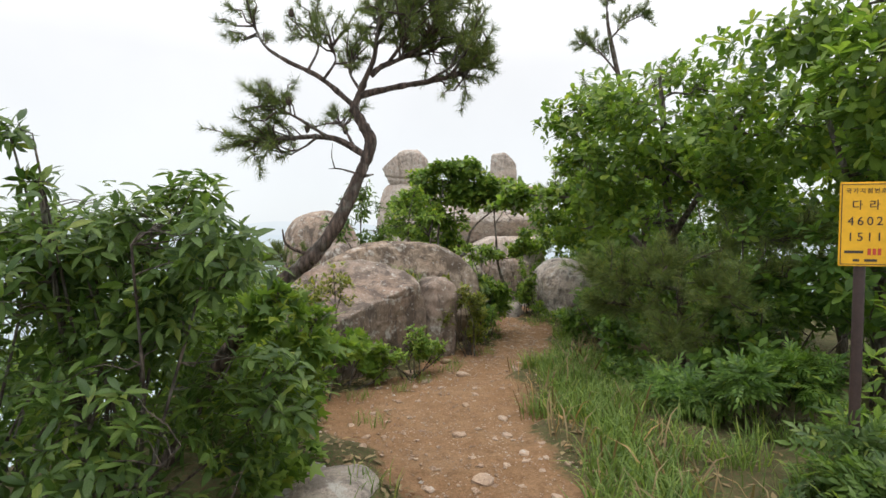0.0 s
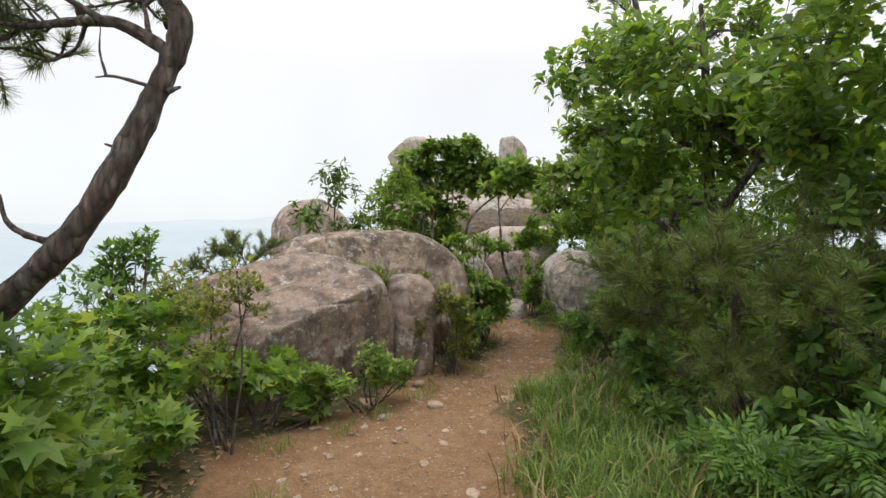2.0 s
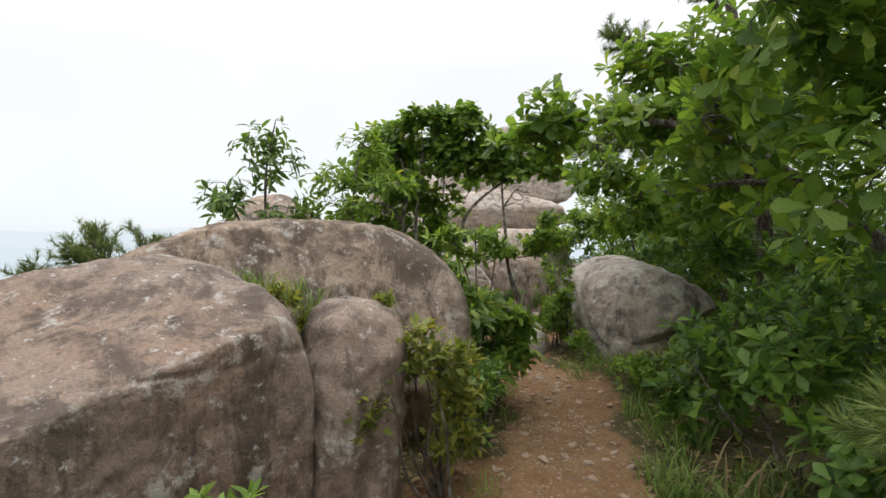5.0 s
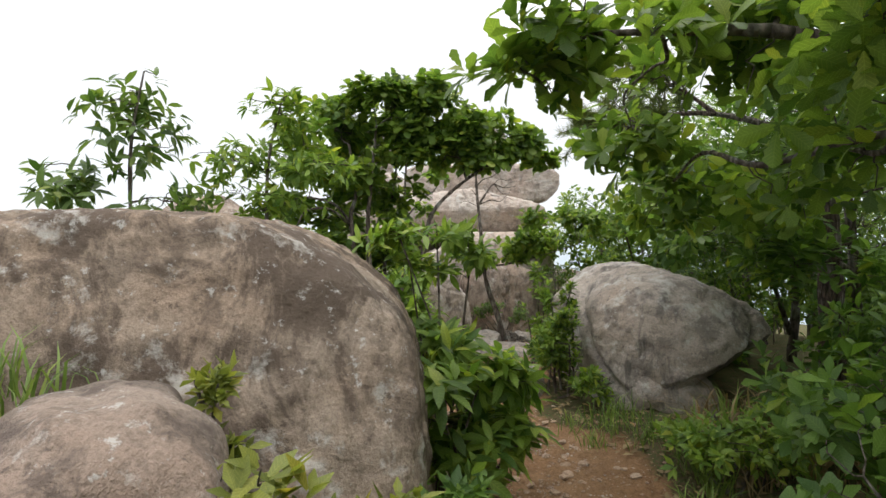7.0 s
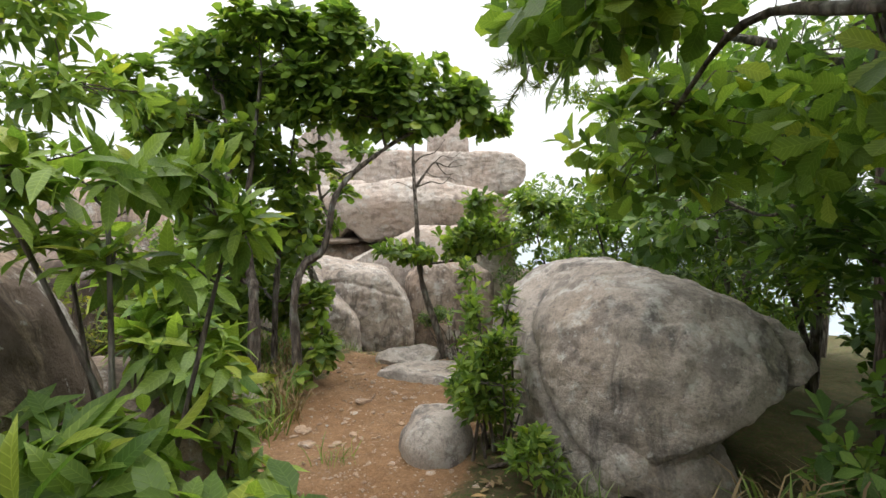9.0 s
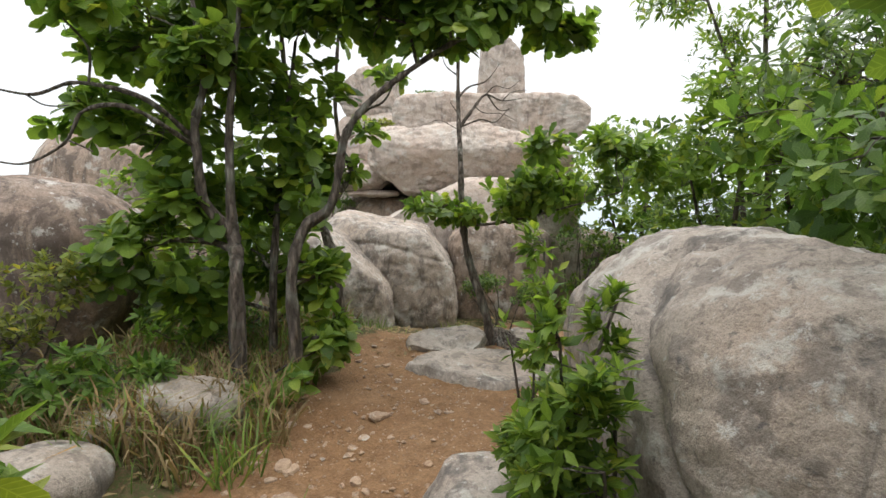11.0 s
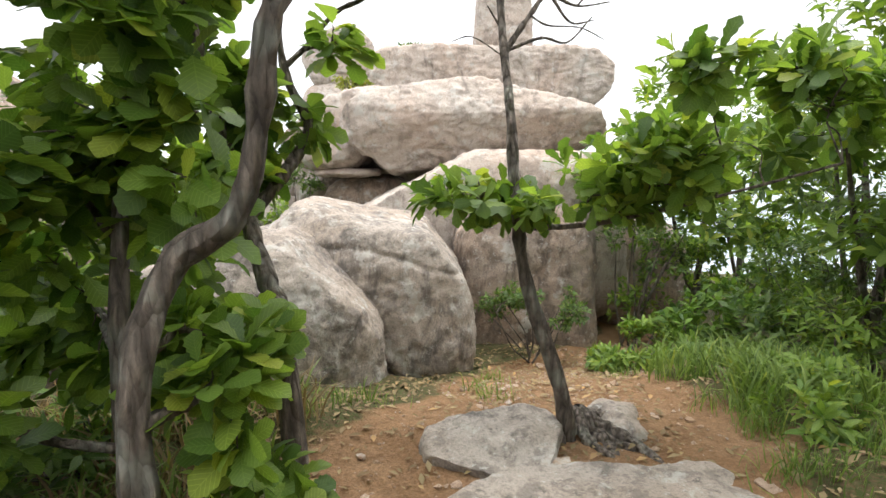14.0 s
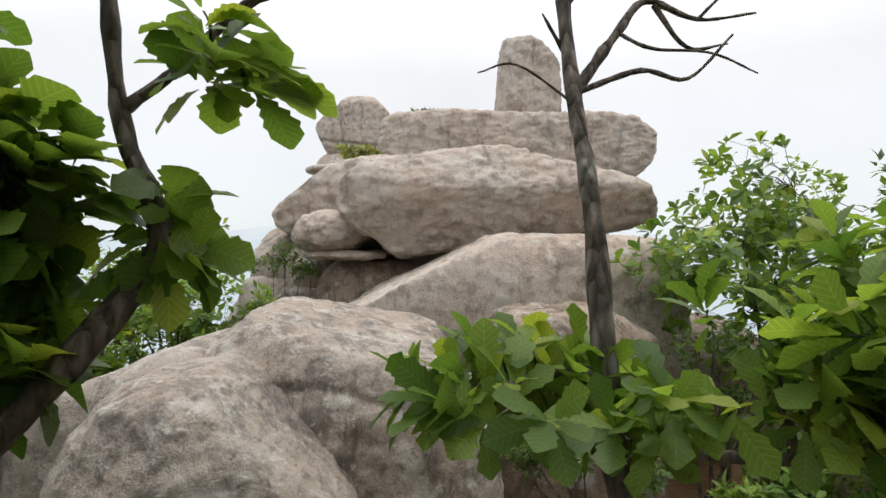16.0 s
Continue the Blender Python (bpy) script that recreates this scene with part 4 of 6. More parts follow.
# the oak left of the path with its several stems
plant("oak_tree", "many-stemmed oak with broad dark leaves beside the path", "tree", (0.15, 11.6, gz(0.15, 11.6)),
      [([(0.28, 11.33, -0.35), (0.27, 11.33, 0.16), (0.25, 11.36, 0.55), (0.31, 11.44, 0.82), (0.46, 11.45, 0.94), (0.52, 11.44, 1.12), (0.57, 11.42, 1.36), (0.68, 11.45, 1.54), (0.9, 11.52, 1.74), (1.2, 11.6, 1.95), (1.5, 11.65, 2.1)], 0.042, 0.014),
       ([(0.38, 12.2, -0.4), (0.33, 12.22, 0.44), (0.27, 12.26, 0.63), (0.18, 12.37, 0.86), (0.1, 12.42, 1.1), (0.02, 12.4, 1.5), (-0.05, 12.3, 2.0), (0.0, 12.1, 2.5)], 0.046, 0.014),
       ([(0.18, 12.36, 0.84), (0.3, 12.44, 1.0), (0.39, 12.56, 1.2), (0.3, 12.6, 1.42), (0.26, 12.62, 1.75), (0.3, 12.6, 2.3)], 0.03, 0.012),
       ([(0.29, 12.6, 1.45), (0.38, 12.65, 1.55), (0.5, 12.7, 1.7), (0.66, 12.72, 1.8), (0.8, 12.7, 2.1)], 0.015, 0.006),
       ([(-0.03, 11.2, -0.3), (-0.03, 11.22, 0.5), (-0.08, 11.33, 0.76), (-0.24, 11.33, 0.98), (-0.27, 11.33, 1.22), (-0.28, 11.34, 1.45), (-0.22, 11.35, 1.7), (-0.3, 11.4, 2.2)], 0.046, 0.015),
       ([(-0.07, 11.33, 0.74), (-0.1, 11.36, 0.95), (-0.1, 11.38, 1.4), (-0.06, 11.4, 1.8), (0.0, 11.45, 2.4)], 0.036, 0.012),
       ([(-0.3, 11.36, 1.35), (-0.42, 11.1, 1.53), (-0.71, 11.0, 1.6), (-0.95, 11.0, 1.54), (-1.2, 11.0, 1.58)], 0.017, 0.005),
       ([(-0.28, 11.35, 1.3), (-0.44, 11.0, 1.47), (-0.69, 11.0, 1.46), (-0.8, 11.0, 1.3), (-1.01, 11.0, 1.19), (-1.2, 11.0, 1.2)], 0.015, 0.004),
       ([(-0.79, 11.0, 1.31), (-0.72, 11.0, 1.28), (-0.66, 11.0, 1.25)], 0.006, 0.003),
       ([(-0.02, 11.75, -0.3), (0.02, 11.72, 0.5), (0.08, 11.75, 1.2), (0.2, 11.75, 2.0)], 0.03, 0.01)],
      [(-0.8, 11.7, 1.95, 0.4, 0.4, 0.35, 83), (-1.0, 11.6, 1.55, 0.35, 0.3, 0.22, 52), (-0.5, 11.6, 2.45, 0.45, 0.4, 0.3, 145), (0.0, 11.6, 2.7, 0.45, 0.4, 0.25, 145), (0.55, 11.6, 2.75, 0.45, 0.4, 0.25, 145), (0.55, 11.6, 2.42, 0.4, 0.35, 0.2, 116), (1.0, 11.6, 2.25, 0.35, 0.3, 0.15, 72), (1.1, 11.6, 2.5, 0.4, 0.35, 0.25, 130), (1.55, 11.65, 2.25, 0.35, 0.3, 0.2, 110),
       (1.85, 11.7, 2.08, 0.25, 0.25, 0.14, 33), (0.75, 11.6, 2.15, 0.4, 0.35, 0.2, 87), (1.25, 11.6, 2.02, 0.3, 0.3, 0.12, 52), (0.25, 11.6, 2.25, 0.4, 0.35, 0.3, 87), (-0.35, 11.5, 1.95, 0.4, 0.35, 0.3, 57), (-0.6, 10.75, 2.05, 0.35, 0.25, 0.2, 52),
       (-0.55, 11.5, 1.4, 0.33, 0.3, 0.35, 65), (-0.35, 11.4, 0.95, 0.36, 0.25, 0.28, 65), (-0.62, 11.3, 0.7, 0.3, 0.25, 0.25, 57), (0.08, 11.75, 1.45, 0.32, 0.28, 0.3, 39), (0.18, 11.75, 1.02, 0.26, 0.2, 0.24, 39), (-0.1, 11.62, 1.75, 0.4, 0.3, 0.25, 54), (0.3, 11.8, 1.65, 0.22, 0.22, 0.2, 20),
       (-0.15, 11.75, 0.95, 0.3, 0.25, 0.3, 44), (-0.35, 12.15, 0.6, 0.45, 0.25, 0.35, 78), (-0.15, 12.1, 1.2, 0.4, 0.25, 0.35, 23), (-0.5, 11.6, 0.35, 0.35, 0.3, 0.25, 57), (0.4, 11.52, 0.5, 0.18, 0.15, 0.14, 19), (0.42, 11.6, 0.12, 0.18, 0.15, 0.2, 26), (0.32, 11.88, 0.55, 0.28, 0.18, 0.12, 33), (0.1, 12.05, 0.42, 0.34, 0.2, 0.18, 46),
       (0.5, 12.55, 1.53, 0.14, 0.13, 0.09, 9), (0.38, 12.62, 1.24, 0.1, 0.1, 0.12, 8), (0.16, 12.5, 1.25, 0.16, 0.14, 0.2, 34), (0.04, 12.45, 1.42, 0.15, 0.12, 0.14, 18), (0.12, 12.42, 0.98, 0.18, 0.12, 0.18, 26), (-0.05, 12.6, 0.95, 0.22, 0.2, 0.25, 24), (0.2, 11.9, 2.45, 0.6, 0.35, 0.35, 80), (-0.5, 11.95, 2.1, 0.5, 0.3, 0.3, 60), (0.72, 12.72, 1.98, 0.18, 0.15, 0.1, 12), (-0.1, 12.5, 1.6, 0.2, 0.2, 0.12, 10)],
      "oak_broad", OAK, 0.12, 6, seed=6, single=150)
# thin tree with a dead top
plant("thin_oak", "thin-trunked oak with a flat leafy spray and a dead grey top", "tree", (1.6, 12.75, gz(1.6, 12.75)),
      [([(1.56, 12.62, -0.35), (1.51, 12.64, 0), (1.35, 12.7, 0.5), (1.3, 12.75, 0.9), (1.285, 12.85, 1.3), (1.27, 13, 1.62), (1.26, 13.1, 1.95), (1.26, 13.1, 2.4)], 0.042, 0.012), ([(1.3, 12.75, 0.75), (1.61, 12.57, 0.79), (2.01, 12.47, 0.89), (2.51, 12.32, 1.05)], 0.014, 0.005),
       ([(1.27, 13.02, 1.59), (1.41, 13.07, 1.79), (1.51, 13.12, 1.9), (1.66, 13.12, 1.85), (1.83, 13.12, 1.87)], 0.016, 0.003), ([(1.53, 13.12, 1.89), (1.63, 13.12, 1.77), (1.75, 13.12, 1.78)], 0.008, 0.003),
       ([(1.29, 13.02, 1.61), (1.46, 13.02, 1.67), (1.59, 13.02, 1.65), (1.71, 13.02, 1.77)], 0.01, 0.003), ([(1.26, 13.1, 1.87), (1.36, 13.12, 1.97), (1.51, 13.12, 2.02), (1.63, 13.12, 2.17)], 0.012, 0.003),
       ([(1.27, 13.07, 1.72), (1.19, 13.02, 1.82)], 0.008, 0.003), ([(1.51, 13.12, 1.9), (1.59, 13.08, 1.97), (1.71, 13.08, 1.95), (1.81, 13.06, 2.02)], 0.006, 0.002), ([(1.41, 13.07, 1.79), (1.49, 13.02, 1.73), (1.65, 13.02, 1.72), (1.77, 13, 1.66)], 0.006, 0.002), ([(1.25, 13.12, 2.07), (1.15, 13.1, 2.15), (1.11, 13.1, 2.27)], 0.007, 0.002), ([(1.66, 13.12, 1.85), (1.74, 13.1, 1.92), (1.88, 13.1, 1.94)], 0.005, 0.002), ([(1.28, 13, 1.57), (1.11, 12.92, 1.65), (1.01, 12.92, 1.63)], 0.004, 0.002)],
      [(1.12, 12.68, 0.9, 0.32, 0.3, 0.11, 45), (1.6, 12.62, 0.95, 0.4, 0.32, 0.14, 60), (2.25, 12.7, 1.15, 0.4, 0.32, 0.18, 60), (2.65, 12.6, 1.3, 0.35, 0.3, 0.2, 45), (1.92, 12.3, 1.38, 0.25, 0.2, 0.12, 22), (2.4, 12.45, 1.42, 0.3, 0.25, 0.15, 30), (1.72, 12.4, 1.1, 0.22, 0.18, 0.1, 22), (2.05, 12.45, 1.06, 0.28, 0.22, 0.14, 30)],
      "oak", OAK, 0.115, 7, seed=8, single=120, bark_mat=BARK, tip=0.5)
# slim trees behind the domed boulder
plant("slim_tree", "slim young tree with drooping pointed leaves", "tree", (-1.45, 9.1, gz(-1.45, 9.1)),
      [([(-1.45, 9.1, -0.2), (-1.42, 9.1, 1.0), (-1.4, 9.1, 1.8), (-1.3, 9.1, 2.3)], 0.022, 0.006), ([(-1.42, 9.1, 0.9), (-1.7, 9.1, 1.4), (-1.8, 9.1, 1.7)], 0.014, 0.004)],
      [(-1.35, 9.1, 1.95, 0.4, 0.3, 0.4, 55), (-1.75, 9.1, 1.55, 0.35, 0.3, 0.25, 40), (-1.2, 9.1, 1.45, 0.35, 0.3, 0.25, 40)], "lance", ASH, 0.13, 5, seed=10, single=60, flat=1.1)
plant("slim_tree", "slim young tree with light green foliage", "tree", (-0.6, 9.4, gz(-0.6, 9.4)),
      [([(-0.6, 9.4, -0.2), (-0.62, 9.4, 1.0), (-0.6, 9.4, 1.7), (-0.5, 9.4, 2.15)], 0.024, 0.006)],
      [(-0.45, 9.4, 2.1, 0.28, 0.25, 0.2, 50), (-0.85, 9.4, 1.75, 0.34, 0.28, 0.2, 56), (-0.3, 9.45, 1.75, 0.32, 0.26, 0.2, 56), (-0.6, 9.4, 1.48, 0.38, 0.28, 0.15, 46)], "lance", MAPLE, 0.11, 5, seed=12, single=40, flat=1.1)
# airy tall tree right of the tor
plant("ash_tree", "tall airy tree with fine light green leaves", "tree", (4.6, 13.9, gz(4.6, 13.9)),
      [([(4.6, 13.9, -0.9), (4.55, 13.9, 1.0), (4.4, 13.85, 2.2), (4.3, 13.8, 3.5)], 0.05, 0.014), ([(4.5, 13.88, 1.4), (4.0, 13.7, 2.2), (3.6, 13.6, 3.0)], 0.028, 0.01), ([(4.45, 13.87, 1.8), (4.9, 13.9, 2.5), (5.3, 13.9, 3.1)], 0.026, 0.01)],
      [(3.35, 13.6, 2.85, 0.4, 0.35, 0.2, 60), (4.0, 13.7, 2.5, 0.5, 0.4, 0.3, 80), (4.5, 13.8, 3.1, 0.6, 0.5, 0.4, 90), (3.7, 13.6, 3.35, 0.5, 0.4, 0.22, 60), (4.9, 13.9, 2.3, 0.6, 0.5, 0.4, 80), (5.3, 13.9, 3.1, 0.5, 0.5, 0.4, 70), (3.75, 13.6, 1.95, 0.4, 0.3, 0.25, 50)],
      "lance_far", MAPLE, 0.105, 6, seed=59, puffs=9)
# trees behind, right of the tor
for i, (x, y, s, n) in enumerate(((4.2, 14.0, 1.15, 1), (4.9, 15.0, 1.35, 2), (4.0, 16.2, 1.25, 3), (5.8, 12.6, 1.5, 4), (5.6, 18.0, 1.3, 5), (4.4, 11.9, 1.35, 6), (4.7, 13.4, 1.35, 14), (6.8, 16.0, 1.6, 7), (4.7, 6.2, 1.25, 8), (4.9, 8.2, 1.25, 9), (5.2, 9.9, 1.35, 10), (4.5, 4.5, 1.2, 11), (6.0, 7.2, 1.6, 12), (4.3, 10.9, 1.0, 13))):
    b = gz(x, y)
    plant("bush_tree", "green broad-leaved tree in the thicket by the tor", "tree", (x, y, b),
          [([(x, y, b - 0.2), (x + 0.05, y, b + 0.8 * s), (x + 0.15 * (-1) ** i, y, b + 1.9 * s)], 0.05 * s, 0.012), ([(x, y, b + 0.3), (x - 0.4, y - 0.2, b + 1.1 * s), (x - 0.6, y - 0.3, b + 1.6 * s)], 0.03, 0.01)],
          [(x, y, b + 2.0 * s, 0.8 * s, 0.7 * s, 0.5 * s, 120), (x - 0.6 * s, y - 0.3, b + 1.5 * s, 0.6 * s, 0.5 * s, 0.4 * s, 100), (x + 0.6 * s, y - 0.2, b + 1.4 * s, 0.6 * s, 0.5 * s, 0.5 * s, 90), (x - 0.1, y - 0.5, b + 1.0 * s, 0.7 * s, 0.4, 0.35 * s, 90)],
          "lance_far" if i % 2 else "oak_far", ASH if i % 2 else OAK, 0.12 if i % 2 else 0.13, 6, seed=60 + n, group="thicket by the tor")


# ---- pines ----
def pine(name, label, base, stems, limbs, tufts, size, seed, cones=0, kind="tuft"):
    """A pine: limbs (points, base radius) each carry needle bunches along their outer part and on side twigs."""
    rng = np.random.default_rng(seed)
    top = thing(name, base, label, "pine tree")
    for i, (pts, r0, r1) in enumerate(stems):
        child("trunk" if i == 0 else "stem", mesh_np("trunk", *tube(spline(pts, 7), r0, r1, 10, 0.07, rng)), BARK_PINE, top)
    P, D, tw, ends = [], [], [], []
    for pts, r, n, bare in limbs:
        p = spline(pts, 6)
        child("branch", mesh_np("branch", *tube(p, r, r * 0.3, 6, 0.08, rng)), BARK_PINE, top)
        L = len(p)
        for q in range(n):
            i = int(L * (bare + (1 - bare) * rng.random() ** 0.8))
            i = min(L - 1, i)
            t = unit(p[min(i + 1, L - 1)] - p[max(i - 1, 0)])
            d = unit(t * 0.7 + rng.standard_normal(3) * 0.55 + np.array([0, 0, 0.35]))
            e = p[i] + d * rng.uniform(0.1, 0.32) * (0.6 + size * 4)
            tw.append(tube(wander(p[i], e, rng, 0.02, 0.08, 1), 0.006, 0.003, 4))
            for u in (0.55, 0.8, 1.0)[3 - tufts:]:
                P.append(p[i] + (e - p[i]) * u)
                D.append(unit(d + 0.3 * rng.standard_normal(3) + np.array([0, 0, 0.25])))
            ends.append(e)
    child("twigwork", mesh_np("twigwork", *join(tw)), BARK_PINE, top, kind="stuff")
    P, D = np.array(P), np.array(D)
    s = size * rng.uniform(0.75, 1.15, len(P))
    V, F = place(LEAVES[kind], P, D, rng.standard_normal((len(P), 3)), s)
    child("needles", mesh_np("needles", V, F), PINE, top, kind="stuff")
    for q in range(cones):
        e = Vector(ends[int(rng.integers(0, len(ends)))]) - Vector((0, 0, 0.014))
        V, F = stone_shape(e, (0.016, 0.016, 0.026), power=2, level=2, seed=q, lump=0.3, rough=0.002)
        child("pine_cone", mesh_np("pine_cone", V, F), CONE, top)
    return top


pine("pine_tree", "leaning old pine with a crooked dark trunk and sparse tufts", (-1.5, 2.85, gz(-1.5, 2.85)),
     [([(-1.62, 2.85, -0.1), (-1.4, 2.86, 0.5), (-1.12, 2.87, 0.95), (-0.9, 2.88, 1.22), (-0.7, 2.86, 1.39), (-0.57, 2.87, 1.57), (-0.47, 2.92, 1.8), (-0.4, 2.95, 2.0), (-0.445, 2.96, 2.11), (-0.495, 2.97, 2.2)], 0.05, 0.026)],
     [([(-0.43, 2.95, 1.94), (-0.59, 2.97, 2.03), (-0.74, 3.0, 2.05), (-0.88, 3.0, 2.04), (-1.06, 3.0, 2.04)], 0.022, 30, 0.55), ([(-0.62, 2.97, 2.03), (-0.8, 2.9, 2.14), (-0.9, 2.88, 2.18)], 0.011, 18, 0.4), ([(-0.5, 2.96, 2.0), (-0.56, 3.05, 2.1), (-0.6, 3.1, 2.15)], 0.009, 10, 0.4),
      ([(-0.7, 2.99, 2.05), (-0.82, 3.1, 2.0), (-0.95, 3.15, 1.98)], 0.008, 8, 0.5),
      ([(-0.5, 2.97, 2.22), (-0.68, 2.97, 2.37), (-0.86, 2.98, 2.46), (-0.99, 3.0, 2.55), (-1.05, 3.0, 2.66)], 0.018, 10, 0.72), ([(-0.75, 2.98, 2.41), (-0.7, 3.02, 2.55), (-0.76, 3.05, 2.64)], 0.009, 9, 0.6), ([(-0.66, 2.97, 2.36), (-0.58, 2.9, 2.44), (-0.6, 2.86, 2.5)], 0.009, 10, 0.4),
      ([(-0.495, 2.97, 2.2), (-0.435, 2.97, 2.35), (-0.38, 2.96, 2.47), (-0.36, 2.95, 2.6), (-0.33, 2.95, 2.74)], 0.022, 26, 0.55), ([(-0.46, 2.97, 2.3), (-0.53, 3.05, 2.42), (-0.52, 3.1, 2.5)], 0.01, 14, 0.4),
      ([(-0.47, 2.97, 2.27), (-0.26, 2.98, 2.32), (-0.06, 3.0, 2.36), (0.1, 3.0, 2.4), (0.23, 3.0, 2.47)], 0.02, 40, 0.5), ([(-0.1, 3.0, 2.35), (0.06, 2.9, 2.42), (0.14, 2.85, 2.5)], 0.009, 14, 0.3),
      ([(-0.4, 2.97, 2.38), (-0.34, 2.97, 2.43), (-0.22, 2.97, 2.48), (-0.08, 2.97, 2.58), (-0.04, 2.97, 2.74)], 0.018, 44, 0.4), ([(-0.22, 2.97, 2.48), (-0.08, 3.06, 2.54), (0.02, 3.1, 2.63)], 0.012, 30, 0.2), ([(-0.3, 2.97, 2.45), (-0.2, 2.88, 2.56), (-0.17, 2.84, 2.68)], 0.012, 28, 0.2),
      ([(-0.12, 2.97, 2.55), (-0.02, 2.95, 2.72), (0.05, 2.95, 2.85)], 0.01, 20, 0.2), ([(-0.36, 2.96, 2.55), (-0.25, 3.05, 2.7), (-0.2, 3.1, 2.85)], 0.01, 20, 0.3),
      ([(-0.7, 2.86, 1.39), (-0.79, 2.84, 1.42), (-0.845, 2.84, 1.46), (-0.86, 2.84, 1.53)], 0.013, 0, 0.9),
      ([(-0.45, 2.93, 1.83), (-0.56, 2.9, 1.86), (-0.62, 2.9, 1.86)], 0.007, 0, 0.9), ([(-0.59, 2.9, 1.865), (-0.605, 2.9, 1.93), (-0.6, 2.9, 2.0)], 0.004, 0, 0.9),
      ([(-0.45, 2.93, 1.82), (-0.38, 2.9, 1.83)], 0.012, 0, 0.9), ([(-0.53, 2.9, 1.65), (-0.58, 2.87, 1.67)], 0.01, 0, 0.9)],
     3, 0.066, 21, cones=12)
pine("pine_tree", "young pine with long soft needles at the path's edge", (2.25, 5.0, gz(2.25, 5.0)),
     [([(2.3, 5.0, 0.0), (2.25, 5.0, 0.8), (2.24, 5.0, 1.1), (2.3, 5.0, 1.35)], 0.04, 0.012)],
     [([(2.25, 5.0, 0.95), (1.9, 4.8, 1.0), (1.55, 4.7, 1.05), (1.4, 4.65, 1.1)], 0.018, 45, 0.15), ([(2.25, 5.0, 0.7), (1.95, 5.1, 0.75), (1.6, 5.2, 0.8)], 0.016, 38, 0.15),
      ([(2.24, 5.0, 1.1), (2.0, 4.6, 1.18), (1.8, 4.3, 1.2)], 0.016, 38, 0.15), ([(2.25, 5.0, 0.8), (2.3, 4.5, 0.95), (2.2, 4.0, 1.0)], 0.016, 38, 0.15),
      ([(2.27, 5.0, 1.2), (2.7, 4.8, 1.38), (3.1, 4.6, 1.45)], 0.014, 34, 0.15), ([(2.25, 5.0, 1.0), (2.6, 4.6, 1.1), (2.9, 4.2, 1.15)], 0.012, 30, 0.15),
      ([(2.25, 5.0, 0.5), (2.0, 4.6, 0.55), (1.85, 4.3, 0.6)], 0.014, 34, 0.15)],
     3, 0.12, 23)
pine("pine_tree", "tall pine with a dark plated trunk behind the split boulder", (3.72, 9.6, gz(3.72, 9.6)),
     [([(3.74, 9.6, -0.4), (3.7, 9.6, 0.9), (3.6, 9.6, 2.2), (3.3, 9.65, 3.6), (3.0, 9.7, 5.0), (2.95, 9.7, 5.4)], 0.095, 0.02)],
     [([(3.62, 9.6, 1.9), (2.9, 9.8, 2.15), (2.3, 10.0, 2.15), (1.95, 10.1, 2.1)], 0.03, 60, 0.4), ([(2.9, 9.8, 2.15), (2.6, 9.9, 2.4), (2.25, 10.0, 2.5)], 0.018, 34, 0.2), ([(3.5, 9.6, 2.7), (2.8, 9.8, 3.0), (2.15, 9.8, 3.3)], 0.028, 46, 0.3),
      ([(3.4, 9.62, 3.2), (2.9, 9.4, 3.6), (2.5, 9.2, 3.8)], 0.024, 34, 0.2), ([(3.15, 9.68, 4.3), (2.8, 9.7, 4.7), (2.5, 9.7, 4.85)], 0.02, 30, 0.2), ([(3.0, 9.7, 4.9), (3.25, 9.6, 5.15), (3.5, 9.5, 5.25)], 0.018, 26, 0.2),
      ([(2.95, 9.7, 5.2), (2.95, 9.7, 5.5), (2.98, 9.7, 5.75)], 0.015, 22, 0.1), ([(3.55, 9.6, 2.4), (4.0, 9.4, 2.7), (4.5, 9.3, 2.9)], 0.025, 34, 0.3), ([(3.3, 9.65, 3.7), (3.7, 9.5, 4.0), (4.1, 9.4, 4.2)], 0.022, 26, 0.3),
      ([(3.68, 9.6, 1.0), (3.3, 9.4, 1.1), (3.05, 9.3, 1.05)], 0.014, 0, 0.9), ([(3.66, 9.6, 1.4), (3.9, 9.3, 1.5), (4.2, 9.2, 1.45)], 0.014, 0, 0.9)],
     3, 0.12, 25, kind="tuft_far")


# ---- shrubs ----
def shrub(label, x, y, blobs, kind, mat, size, k, seed, single=0, stems=5, flat=0.9, r=0.011, group="", name="shrub", twigs=0.3, puffs=6):
    """Several thin stems from one foot, with clumps of leaves."""
    rng = np.random.default_rng(seed)
    b = gz(x, y)
    made = []
    for i in range(stems):
        c = blobs[i % len(blobs)]
        tipp = np.array(c[:3]) + rng.standard_normal(3) * np.array(c[3:6]) * 0.35
        foot = np.array([x + rng.normal(0, 0.05), y + rng.normal(0, 0.05), b - 0.06])
        m = (foot + tipp) / 2 + rng.standard_normal(3) * 0.05
        made.append(([foot, (foot + m) / 2, m, tipp], r, r * 0.4))
    return plant(name, label, "shrub", (x, y, b), made, blobs, kind, mat, size, k, seed, BARK, single, flat, twigs, puffs, group, sides=6, twig_r=0.0035)


